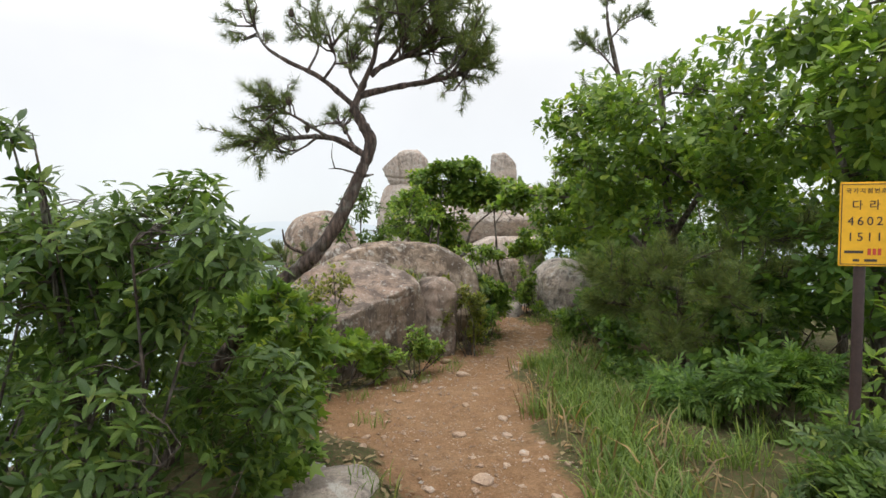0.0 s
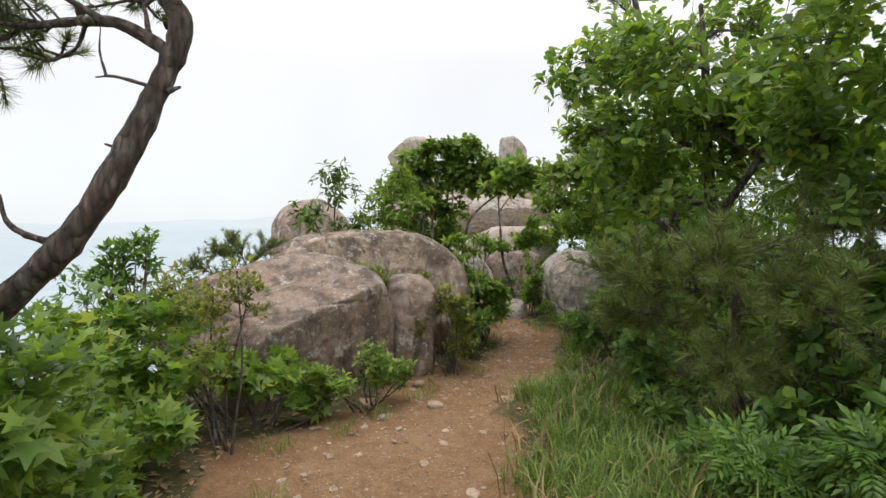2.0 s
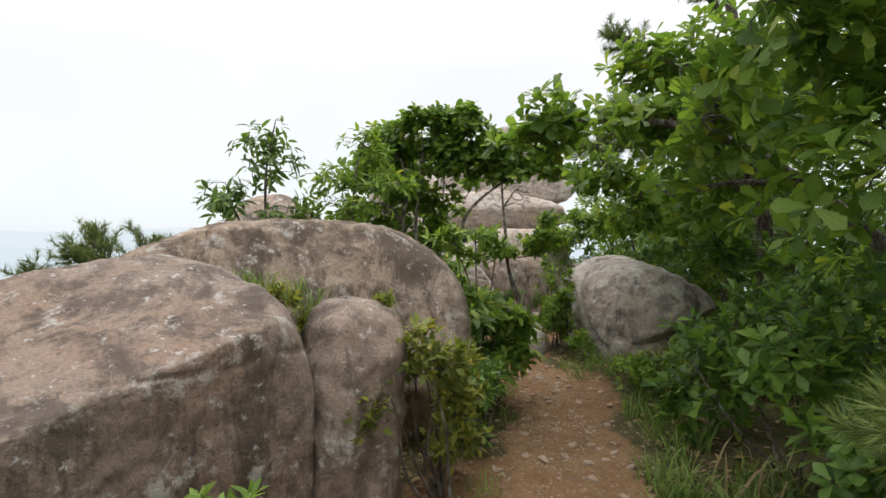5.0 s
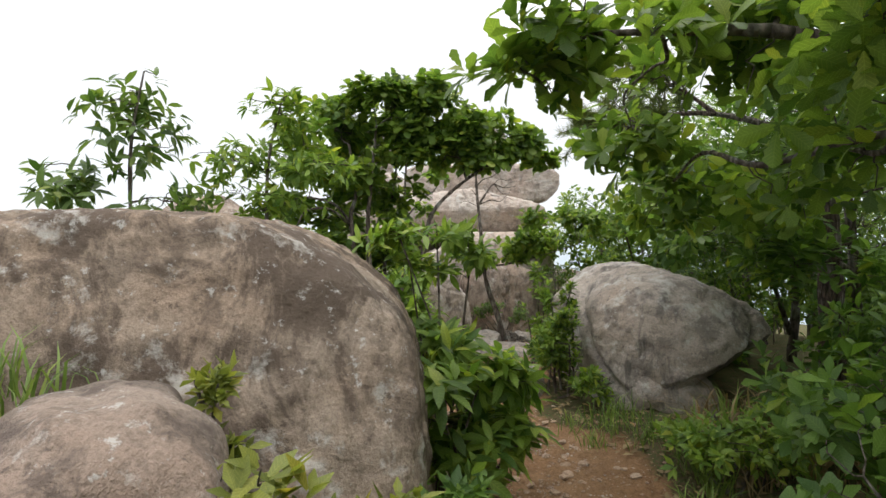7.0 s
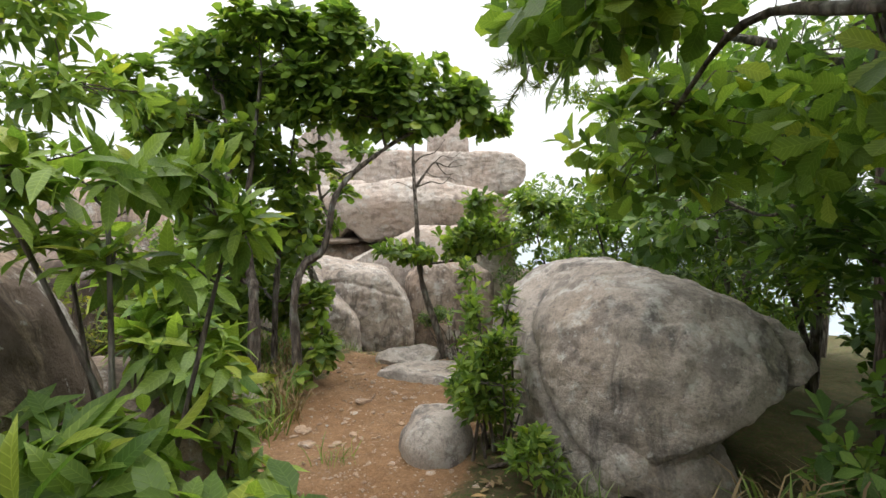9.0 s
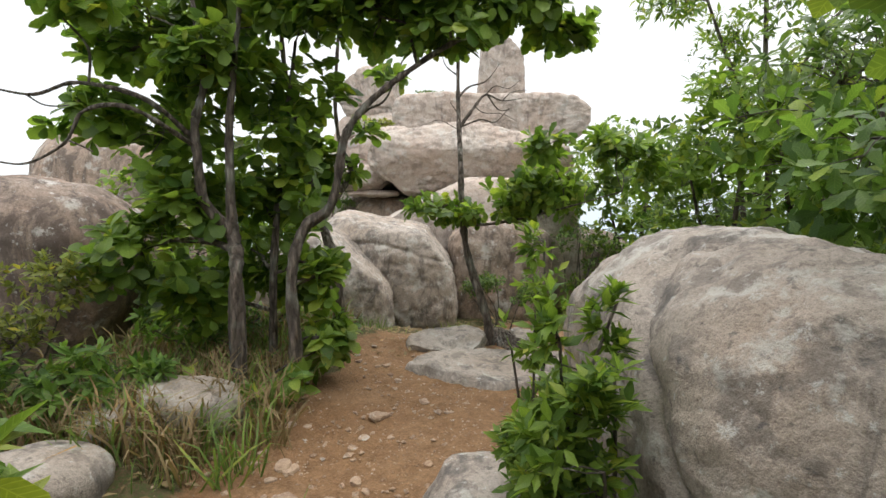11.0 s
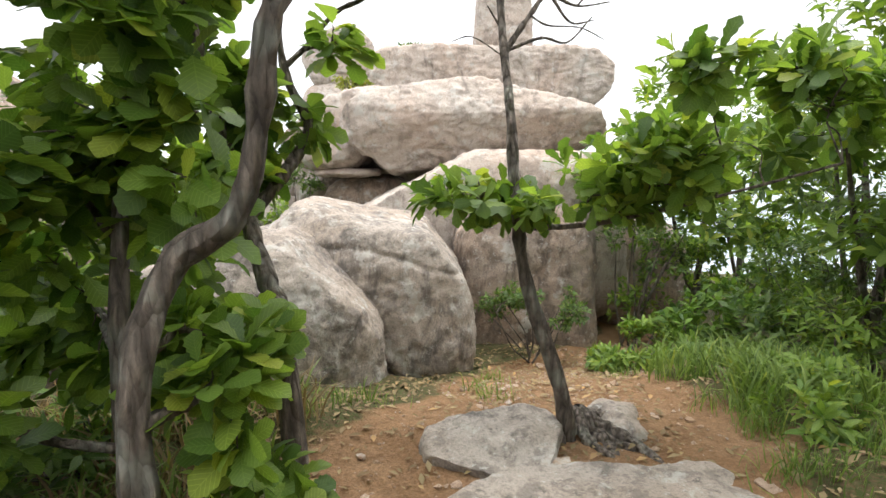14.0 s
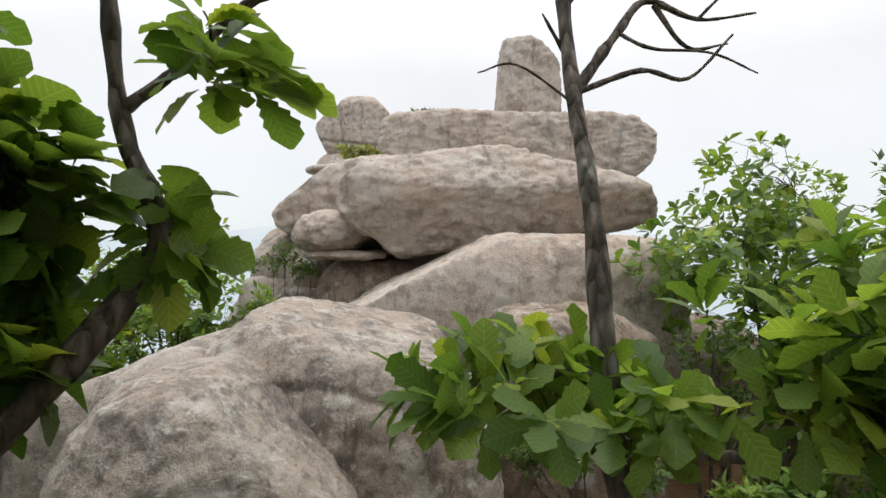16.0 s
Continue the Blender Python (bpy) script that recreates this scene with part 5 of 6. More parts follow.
shrub("tall shrub with whorls of drooping leaflets", -1.25, 1.95, [(-0.92, 1.95, 1.43, 0.34, 0.32, 0.28, 190), (-1.22, 2.15, 1.5, 0.3, 0.3, 0.24, 130), (-1.45, 2.0, 1.4, 0.45, 0.4, 0.36, 240), (-1.15, 2.1, 1.05, 0.5, 0.35, 0.3, 190), (-1.2, 1.75, 0.75, 0.5, 0.3, 0.4, 170), (-0.75, 2.0, 0.8, 0.3, 0.3, 0.35, 150), (-0.85, 1.8, 0.45, 0.3, 0.25, 0.25, 80), (-1.6, 2.0, 1.9, 0.1, 0.1, 0.08, 12), (-1.52, 2.0, 1.72, 0.09, 0.09, 0.06, 10)],
      "lance", ASH, 0.076, 6, 101, single=120, stems=20, flat=1.3)
shrub("tall shrub with whorls of drooping leaflets", -2.1, 2.3, [(-1.95, 2.2, 1.5, 0.35, 0.35, 0.25, 120), (-2.3, 2.3, 1.15, 0.5, 0.45, 0.5, 240), (-1.8, 2.7, 0.9, 0.5, 0.4, 0.5, 210), (-2.0, 1.9, 0.6, 0.45, 0.3, 0.35, 170), (-1.75, 2.6, 1.35, 0.4, 0.3, 0.3, 130), (-1.75, 1.75, 1.75, 0.25, 0.2, 0.25, 50)],
      "lance", ASH, 0.078, 6, 102, single=80, stems=16, flat=1.3)
shrub("leafy green shrub at the path's edge", -1.15, 3.2, [(-0.85, 2.7, 0.75, 0.26, 0.3, 0.3, 70), (-1.2, 3.2, 0.85, 0.32, 0.35, 0.28, 70), (-1.05, 3.4, 0.5, 0.25, 0.3, 0.25, 60), (-1.5, 3.6, 0.9, 0.4, 0.4, 0.35, 70), (-0.8, 2.4, 0.5, 0.22, 0.25, 0.25, 55), (-0.85, 2.55, 1.16, 0.2, 0.15, 0.15, 50), (-0.65, 2.6, 1.02, 0.18, 0.15, 0.13, 44)],
      "maple", OAK, 0.09, 6, 103, single=80, stems=8)
shrub("low leafy shrub below the flat boulder", -1.0, 4.85, [(-0.95, 4.95, 0.42, 0.22, 0.18, 0.18, 60), (-0.75, 5.1, 0.28, 0.2, 0.15, 0.14, 50), (-1.2, 4.85, 0.5, 0.25, 0.22, 0.2, 60), (-0.6, 5.2, 0.16, 0.15, 0.12, 0.1, 30), (-1.4, 4.4, 0.7, 0.4, 0.3, 0.3, 60), (-1.7, 4.9, 0.75, 0.4, 0.3, 0.35, 60)],
      "maple", MAPLE, 0.11, 5, 104, single=90, stems=8)
shrub("reddish-green azalea bush by the flat boulder", -0.98, 4.5, [(-0.95, 4.5, 0.98, 0.22, 0.22, 0.24, 110), (-1.25, 4.6, 0.95, 0.22, 0.2, 0.22, 80), (-0.98, 4.4, 0.68, 0.2, 0.2, 0.2, 60), (-1.45, 5.0, 0.93, 0.3, 0.22, 0.2, 130), (-1.78, 5.1, 0.85, 0.3, 0.25, 0.24, 110)], "small", AZALEA, 0.042, 6, 105, single=40, stems=7)
shrub("dark upright bush on the slope by the flat boulder", -1.95, 5.2, [(-1.9, 5.2, 1.2, 0.14, 0.14, 0.16, 70), (-2.1, 5.2, 1.1, 0.16, 0.14, 0.18, 70), (-2.0, 5.1, 0.75, 0.25, 0.2, 0.25, 80)], "small", OAK_DEEP, 0.06, 6, 135, stems=8)
shrub("small bright green bush against the flat boulder", -0.32, 5.5, [(-0.3, 5.45, 0.34, 0.2, 0.17, 0.2, 90), (-0.12, 5.62, 0.22, 0.17, 0.15, 0.15, 60), (-0.55, 5.25, 0.25, 0.18, 0.15, 0.15, 50)], "small", MAPLE, 0.06, 6, 106, single=40, stems=7)
shrub("yellow-green azalea beside the split boulder", 0.3, 6.5, [(0.25, 6.45, 0.68, 0.2, 0.2, 0.18, 110), (0.42, 6.5, 0.5, 0.2, 0.2, 0.2, 90), (0.1, 6.3, 0.45, 0.18, 0.15, 0.18, 70), (0.4, 6.6, 0.2, 0.18, 0.2, 0.15, 60)], "small", AZALEA, 0.062, 6, 107, single=80, stems=9)
shrub("small azalea rooted in the cleft between the boulders", -0.42, 6.62, [(-0.45, 6.55, 0.93, 0.08, 0.06, 0.05, 24), (-0.34, 6.5, 0.84, 0.07, 0.05, 0.06, 20)], "small", AZALEA, 0.045, 6, 133, stems=3)
shrub("small azalea clinging to the domed boulder", 0.02, 6.78, [(0.02, 6.74, 0.86, 0.07, 0.05, 0.07, 20), (0.06, 6.72, 0.74, 0.05, 0.04, 0.05, 12)], "small", AZALEA, 0.045, 6, 134, stems=3)
shrub("dark green undergrowth below the azalea", 0.5, 6.95, [(0.5, 6.95, 0.3, 0.16, 0.2, 0.22, 60), (0.55, 7.2, 0.35, 0.15, 0.2, 0.2, 50)], "small", OAK_DEEP, 0.07, 6, 108, stems=5)
shrub("maple bush with broad drooping leaves", 0.62, 7.75, [(0.5, 7.6, 0.62, 0.26, 0.2, 0.09, 40), (0.78, 7.8, 0.6, 0.24, 0.22, 0.12, 45), (0.82, 7.75, 0.28, 0.22, 0.2, 0.16, 45), (0.62, 7.95, 0.74, 0.24, 0.2, 0.08, 34), (0.86, 8.05, 0.42, 0.2, 0.2, 0.15, 34), (0.6, 7.7, 0.35, 0.2, 0.18, 0.14, 34)],
      "lance", OAK, 0.125, 6, 109, single=110, stems=7, flat=1.35)
shrub("young maple with layered leaves", 0.45, 8.85, [(0.45, 8.75, 0.72, 0.26, 0.22, 0.14, 50), (0.42, 8.95, 0.5, 0.22, 0.2, 0.16, 40), (0.3, 8.9, 0.9, 0.24, 0.2, 0.10, 30), (0.4, 8.9, 0.25, 0.25, 0.2, 0.18, 45)], "lance", MAPLE, 0.13, 6, 110, single=60, stems=6, flat=1.2)
shrub("sapling with light green layered leaves", 0.6, 8.1, [(0.42, 8.05, 1.2, 0.18, 0.16, 0.07, 36), (0.62, 8.1, 1.23, 0.16, 0.16, 0.06, 30), (0.78, 8.15, 1.12, 0.1, 0.1, 0.05, 14), (0.5, 8.1, 1.04, 0.16, 0.14, 0.07, 28)], "lance", MAPLE, 0.085, 6, 111, single=40, stems=4, flat=1.2)
shrub("evergreen shrub leaning on the split boulder", 1.6, 9.7, [(1.58, 9.6, 0.42, 0.2, 0.18, 0.2, 130), (1.62, 9.7, 0.15, 0.22, 0.2, 0.2, 130), (1.5, 9.9, 0.3, 0.16, 0.14, 0.2, 80), (1.66, 9.75, 0.66, 0.07, 0.07, 0.14, 24), (1.52, 9.7, 0.68, 0.06, 0.06, 0.14, 20), (1.72, 9.3, 0.08, 0.2, 0.2, 0.16, 80)], "small", OAK, 0.062, 6, 112, single=90, stems=10)
shrub("slender sapling with small leaves on the path's edge", 1.55, 10.4, [(1.55, 10.4, 0.86, 0.07, 0.07, 0.09, 12), (1.58, 10.4, 0.66, 0.08, 0.08, 0.1, 12), (1.52, 10.38, 0.42, 0.1, 0.1, 0.13, 14), (1.56, 10.4, 0.12, 0.13, 0.12, 0.15, 24)], "small", OAK, 0.065, 6, 113, single=40, stems=3)
shrub("bright lime-green bush by the path", 1.98, 8.0, [(1.95, 7.95, 0.26, 0.24, 0.22, 0.2, 110), (2.2, 8.05, 0.22, 0.22, 0.2, 0.18, 80), (1.85, 8.15, 0.12, 0.2, 0.2, 0.14, 50)], "small", MAPLE, 0.06, 6, 114, single=60, stems=9)
shrub("dark shrub under the oaks", 2.9, 8.2, [(2.75, 8.1, 0.5, 0.35, 0.3, 0.3, 90), (3.1, 8.2, 0.85, 0.4, 0.35, 0.35, 90), (2.6, 8.3, 0.15, 0.3, 0.25, 0.25, 60), (3.3, 7.7, 0.4, 0.4, 0.4, 0.4, 80)], "lance", OAK_DEEP, 0.10, 6, 115, single=40, stems=7)
shrub("dark shrub under the oaks", 2.2, 6.6, [(2.1, 6.5, 0.5, 0.4, 0.4, 0.35, 100), (1.85, 7.0, 0.35, 0.28, 0.3, 0.3, 80), (2.5, 6.3, 0.8, 0.5, 0.45, 0.4, 100), (1.95, 5.8, 0.35, 0.3, 0.4, 0.3, 90), (2.2, 7.4, 0.6, 0.35, 0.35, 0.35, 80)], "oak_far", OAK_DEEP, 0.10, 6, 116, stems=8)
shrub("dark shrub behind the young pine", 2.7, 4.5, [(2.6, 4.4, 0.8, 0.5, 0.45, 0.45, 120), (2.3, 4.0, 0.5, 0.35, 0.3, 0.3, 80), (3.1, 4.0, 1.2, 0.5, 0.45, 0.5, 110), (2.9, 4.8, 1.4, 0.5, 0.4, 0.45, 100), (3.3, 3.4, 0.8, 0.5, 0.45, 0.5, 110)], "oak_far", OAK_DEEP, 0.11, 6, 117, stems=9)
shrub("low bright shrub in the grass", 2.2, 3.55, [(2.05, 3.5, 0.5, 0.3, 0.25, 0.13, 80), (2.5, 3.5, 0.55, 0.3, 0.25, 0.15, 80), (1.8, 3.8, 0.38, 0.25, 0.2, 0.13, 50)], "frond", OAK_DEEP, 0.16, 4, 118, single=40, stems=7, flat=1.2)
shrub("low fern-like shrub in the grass", 1.8, 2.25, [(1.75, 2.2, 0.42, 0.25, 0.22, 0.13, 55), (2.05, 2.5, 0.48, 0.28, 0.22, 0.15, 60), (1.55, 2.0, 0.3, 0.2, 0.2, 0.1, 40), (2.3, 2.2, 0.55, 0.3, 0.3, 0.2, 50)], "frond", ASH, 0.16, 4, 119, single=40, stems=7, flat=1.2)
shrub("low shrub in the shade of the young pine", 2.0, 4.6, [(1.85, 4.3, 0.25, 0.28, 0.28, 0.14, 70), (2.2, 5.2, 0.3, 0.3, 0.3, 0.18, 70), (2.4, 4.7, 0.3, 0.3, 0.3, 0.18, 70), (1.75, 4.9, 0.2, 0.22, 0.25, 0.12, 50)], "lance", OAK_DEEP, 0.085, 6, 120, stems=8)
shrub("low maple bush on the slope beside the path", -1.45, 4.2, [(-1.25, 4.0, 0.38, 0.25, 0.25, 0.2, 60), (-1.6, 4.3, 0.55, 0.32, 0.3, 0.25, 80), (-1.3, 3.7, 0.3, 0.22, 0.25, 0.18, 50), (-1.95, 4.7, 0.75, 0.35, 0.3, 0.3, 80), (-1.75, 3.9, 0.5, 0.3, 0.3, 0.25, 70)], "maple", MAPLE, 0.10, 6, 132, single=60, stems=9)
shrub("dark dense bush at the slope's edge", -2.2, 5.0, [(-2.1, 5.1, 0.95, 0.35, 0.3, 0.28, 90), (-2.4, 5.0, 0.65, 0.4, 0.35, 0.35, 90), (-1.95, 4.8, 0.5, 0.3, 0.25, 0.3, 70)], "small", OAK_DEEP, 0.06, 6, 133, stems=8)
shrub("low undergrowth behind the many-stemmed oak", -0.5, 12.3, [(-0.45, 12.2, 0.05, 0.3, 0.25, 0.16, 60), (-0.95, 12.3, 0.1, 0.3, 0.25, 0.2, 60), (-0.1, 12.6, 0.0, 0.25, 0.2, 0.14, 40), (-0.7, 11.8, 0.05, 0.25, 0.2, 0.15, 40)], "lance", OAK_DEEP, 0.085, 6, 134, stems=8)
plant("oak_tree", "tall green oak behind the yellow sign", "tree", (3.6, 4.3, gz(3.6, 4.3)),
      [([(3.6, 4.3, -0.2), (3.5, 4.2, 1.2), (3.4, 4.1, 2.2), (3.4, 4.0, 3.2)], 0.08, 0.02), ([(3.5, 4.2, 1.1), (3.0, 3.9, 1.8), (2.7, 3.8, 2.4)], 0.04, 0.012)],
      [(2.95, 3.7, 2.5, 0.55, 0.5, 0.6, 130), (3.4, 3.4, 2.0, 0.5, 0.5, 0.5, 110), (3.3, 3.8, 3.1, 0.7, 0.6, 0.5, 130), (3.7, 4.0, 2.3, 0.6, 0.6, 0.6, 100), (2.9, 4.5, 3.2, 0.6, 0.6, 0.5, 100), (3.1, 3.9, 1.8, 0.5, 0.4, 0.35, 90)],
      "oak", OAK, 0.125, 6, seed=121, single=60)
shrub("yellow-green azalea behind the edge stones", -1.35, 11.0, [(-1.4, 10.9, 0.68, 0.35, 0.3, 0.2, 130), (-0.95, 11.0, 0.6, 0.26, 0.25, 0.18, 90), (-1.8, 11.1, 0.7, 0.35, 0.3, 0.22, 110), (-1.1, 10.8, 0.32, 0.3, 0.2, 0.2, 80)], "small", AZALEA, 0.055, 6, 122, single=60, stems=12)
shrub("low dark undergrowth beneath the oak", -0.75, 10.7, [(-0.75, 10.7, 0.1, 0.3, 0.25, 0.2, 70), (-1.1, 10.5, 0.15, 0.3, 0.25, 0.22, 70), (-0.5, 10.95, 0.1, 0.22, 0.18, 0.18, 50), (-1.3, 10.1, 0.0, 0.3, 0.3, 0.22, 60)], "lance", OAK_DEEP, 0.09, 6, 123, stems=8)
shrub("broad-leaved herb at the oak's foot", 0.18, 11.15, [(0.3, 11.15, -0.02, 0.12, 0.12, 0.1, 14), (0.05, 10.95, -0.05, 0.16, 0.1, 0.08, 16), (-0.2, 10.95, -0.02, 0.16, 0.1, 0.1, 16), (0.42, 11.5, 0.1, 0.1, 0.1, 0.2, 16)], "broad", MAPLE, 0.12, 5, 124, single=60, stems=6, flat=1.25)
shrub("azalea bush at the foot of the tor", 1.85, 14.75, [(1.7, 14.75, -0.1, 0.3, 0.22, 0.22, 120), (2.1, 14.8, -0.2, 0.25, 0.2, 0.2, 90), (1.5, 14.9, -0.2, 0.18, 0.15, 0.15, 50)], "small", ASH, 0.05, 6, 125, stems=8)
shrub("pale-stemmed shrub beside the tor", 2.95, 15.4, [(2.9, 15.4, 0.35, 0.35, 0.3, 0.25, 60), (3.25, 15.3, 0.25, 0.3, 0.3, 0.3, 60)], "small", ASH, 0.06, 6, 126, stems=7, r=0.016)
shrub("low green bush by the lower path", 2.55, 14.35, [(2.45, 14.4, -0.5, 0.3, 0.22, 0.16, 90), (2.8, 14.6, -0.45, 0.3, 0.25, 0.2, 90)], "lance", MAPLE, 0.09, 6, 127, single=30, stems=8)
shrub("low green bush by the lower path", 3.2, 13.2, [(3.1, 13.2, -0.15, 0.4, 0.35, 0.22, 120), (3.6, 13.5, -0.05, 0.4, 0.35, 0.3, 110), (2.7, 12.6, -0.12, 0.25, 0.3, 0.15, 60)], "lance", MAPLE, 0.09, 6, 128, single=30, stems=8)
shrub("small bush growing on the tor's shoulder", -0.3, 18.95, [(-0.3, 18.9, 2.32, 0.28, 0.22, 0.14, 90)], "small", AZALEA, 0.07, 6, 129, stems=4)
shrub("small bush growing on top of the tor", 0.9, 20.6, [(0.85, 19.6, 3.0, 0.38, 0.2, 0.06, 80)], "small", ASH, 0.07, 6, 130, stems=4)
shrub("plants rooted in the tor's joints", -1.1, 18.1, [(-1.0, 18.0, 0.9, 0.4, 0.2, 0.22, 80), (-0.7, 17.75, 0.75, 0.25, 0.15, 0.15, 50)], "small", ASH, 0.06, 6, 131, stems=4)
for i, (x, y, h) in enumerate(((3.5, 14.7, 0.5), (4.0, 14.2, 0.8), (3.5, 15.6, 0.8), (4.4, 13.0, 0.9), (3.6, 12.3, 0.45), (4.6, 15.6, 1.0), (5.2, 13.8, 1.1), (3.5, 11.3, 0.5), (4.2, 17.2, 0.9), (5.4, 16.6, 1.1), (2.5, 17.9, 0.6), (3.7, 18.4, 0.9), (6.2, 14.4, 1.3), (6.6, 18.6, 1.2),
                                (3.0, 7.2, 0.9), (3.6, 6.3, 1.0), (3.3, 5.4, 0.9), (4.0, 7.4, 1.3), (4.3, 5.2, 1.3), (4.2, 8.6, 1.2), (2.9, 5.7, 0.8), (4.0, 3.0, 1.3), (3.2, 2.6, 0.9), (2.7, 2.9, 0.6), (5.0, 10.4, 1.2), (5.2, 6.4, 1.6), (5.0, 4.0, 1.6), (-2.9, 2.9, 1.2), (-3.1, 1.7, 1.2), (-2.5, 3.7, 0.9), (-3.2, 4.6, 0.9), (-2.4, 1.2, 0.9), (-1.9, 3.3, 0.7), (3.35, 8.9, 0.6), (3.95, 9.0, 0.8), (3.5, 10.9, 0.7), (4.4, 10.0, 0.9), (3.3, 11.7, 0.7), (4.8, 9.2, 1.2), (4.7, 17.6, 1.6), (5.4, 15.4, 1.5), (5.0, 12.4, 1.3), (6.0, 13.4, 1.8), (6.4, 15.6, 1.9), (5.8, 11.6, 1.6), (3.4, 17.6, 1.0), (7.0, 12.6, 2.0), (6.2, 9.6, 1.8))):
    b = gz(x, y)
    shrub("green bush in the thicket beside the path", x, y, [(x, y, b + h, 0.5, 0.42, 0.3, 80), (x - 0.35, y - 0.15, b + 0.6 * h, 0.42, 0.35, 0.3, 70), (x + 0.35, y + 0.1, b + 0.55 * h, 0.42, 0.35, 0.32, 70), (x, y - 0.3, b + 0.3 * h, 0.4, 0.25, 0.2, 50)],
          ("oak_far", "lance_far", "small")[i % 3], (OAK_DEEP, ASH, OAK)[i % 3], (0.10, 0.10, 0.08)[i % 3], 6, 200 + i, stems=5, group="bushes of the thicket", twigs=0.15)
for i, (x, y, s) in enumerate(((-1.6, 13.2, 0.75), (-1.5, 16.6, 0.8), (-1.2, 12.5, 0.4), (-2.3, 14.0, 0.7), (-2.9, 14.6, 0.8), (-2.6, 16.8, 0.55), (-3.4, 18.5, 0.7), (-1.9, 19.8, 0.6), (-3.2, 15.0, 0.45), (-3.4, 9.6, 0.6), (-2.7, 10.6, 0.5), (-3.6, 12.5, 0.7), (-2.0, 17.4, 1.15), (-2.9, 17.8, 1.2), (-1.35, 17.2, 0.75))):
    b = gz(x, y)
    shrub("green tree on the slope behind the rocks", x, y, [(x, y, b + 1.6 * s, 0.7 * s, 0.6 * s, 0.5 * s, 90), (x - 0.5 * s, y, b + 1.1 * s, 0.6 * s, 0.5 * s, 0.45 * s, 80), (x + 0.5 * s, y - 0.2, b + 1.0 * s, 0.6 * s, 0.5 * s, 0.45 * s, 80)], "oak_far", OAK, 0.10, 6, 140 + i, stems=5, r=0.02, name="slope_tree")
pine("pine_tree", "small spreading pine behind the flat boulder", (-2.6, 8.4, gz(-2.6, 8.4)), [([(-2.6, 8.4, -0.6), (-2.55, 8.4, 0.3), (-2.45, 8.4, 0.9)], 0.03, 0.012)],
     [([(-2.55, 8.4, 0.5), (-2.8, 8.3, 0.72), (-3.1, 8.3, 0.82)], 0.012, 44, 0.2), ([(-2.48, 8.4, 0.7), (-2.3, 8.3, 0.92), (-2.1, 8.3, 1.08)], 0.012, 30, 0.2), ([(-2.45, 8.4, 0.85), (-2.52, 8.4, 1.0), (-2.6, 8.4, 1.1)], 0.01, 36, 0.1),
      ([(-2.52, 8.4, 0.5), (-2.2, 8.2, 0.68), (-1.95, 8.1, 0.8)], 0.01, 26, 0.2), ([(-2.5, 8.4, 0.65), (-2.7, 8.5, 0.9), (-2.85, 8.5, 1.0)], 0.01, 36, 0.2)], 3, 0.085, 27, kind="tuft_far")


# ---- sign ----
def box(bm, x0, x1, y0, y1, z0, z1):
    vs = [bm.verts.new(p) for p in ((x0, y0, z0), (x1, y0, z0), (x1, y1, z0), (x0, y1, z0), (x0, y0, z1), (x1, y0, z1), (x1, y1, z1), (x0, y1, z1))]
    for f in ((0, 3, 2, 1), (4, 5, 6, 7), (0, 1, 5, 4), (1, 2, 6, 5), (2, 3, 7, 6), (3, 0, 4, 7)):
        bm.faces.new([vs[i] for i in f])


def part(name, bm, mat, parent, label="", bevel=0.0):
    """A bmesh in the parent's own coordinates as one mesh under it."""
    if bevel:
        bmesh.ops.bevel(bm, geom=bm.edges[:], offset=bevel, segments=2, affect="EDGES", clamp_overlap=True)
    me = bpy.data.meshes.new(name)
    bmesh.ops.recalc_face_normals(bm, faces=bm.faces[:])
    bm.to_mesh(me)
    bm.free()
    me.materials.append(mat)
    ob = new(name, me)
    ob.parent = parent
    return tagged(ob, label)


sign = thing("emergency_location_sign", (1.925, 2.42, gz(1.945, 2.42) - 0.05), "yellow location sign with dark lettering on a brown post", "sign")
sign.matrix_basis = Matrix.Translation((1.925, 2.42, gz(1.945, 2.42) - 0.05)) @ Euler((0, 0, radians(-14))).to_matrix().to_4x4()
SH = 1.75 - (gz(1.945, 2.42) - 0.05)
bm = bmesh.new()
bmesh.ops.create_cone(bm, cap_ends=True, segments=20, radius1=0.023, radius2=0.023, depth=SH - 0.02, matrix=Matrix.Translation((0, 0.035, (SH - 0.02) / 2)))
part("post", bm, POSTP, sign, "brown painted steel post")
bm = bmesh.new()
box(bm, -0.103, 0.103, -0.004, 0.004, SH - 0.385, SH)
plate = part("plate", bm, YELLOW, sign, "yellow painted metal plate", 0.003)
bm = bmesh.new()
for x0, x1, z0, z1 in ((-0.097, 0.097, SH - 0.012, SH - 0.009), (-0.097, 0.097, SH - 0.377, SH - 0.374), (-0.097, -0.094, SH - 0.374, SH - 0.012), (0.094, 0.097, SH - 0.374, SH - 0.012)):
    box(bm, x0, x1, -0.0058, -0.0042, z0, z1)
part("border_line", bm, BLACKP, plate)


def lettering(text, x, z, size, mat):
    cu = bpy.data.curves.new("lettering", "FONT")
    cu.body, cu.size, cu.align_x, cu.align_y, cu.extrude, cu.offset = text, size, "CENTER", "CENTER", 0.0006, 0.0
    ob = new("lettering", cu)
    cu.materials.append(mat)
    ob.parent = plate
    ob.matrix_basis = Matrix.Translation((x, -0.0055, z)) @ Euler((radians(90), 0, 0)).to_matrix().to_4x4()


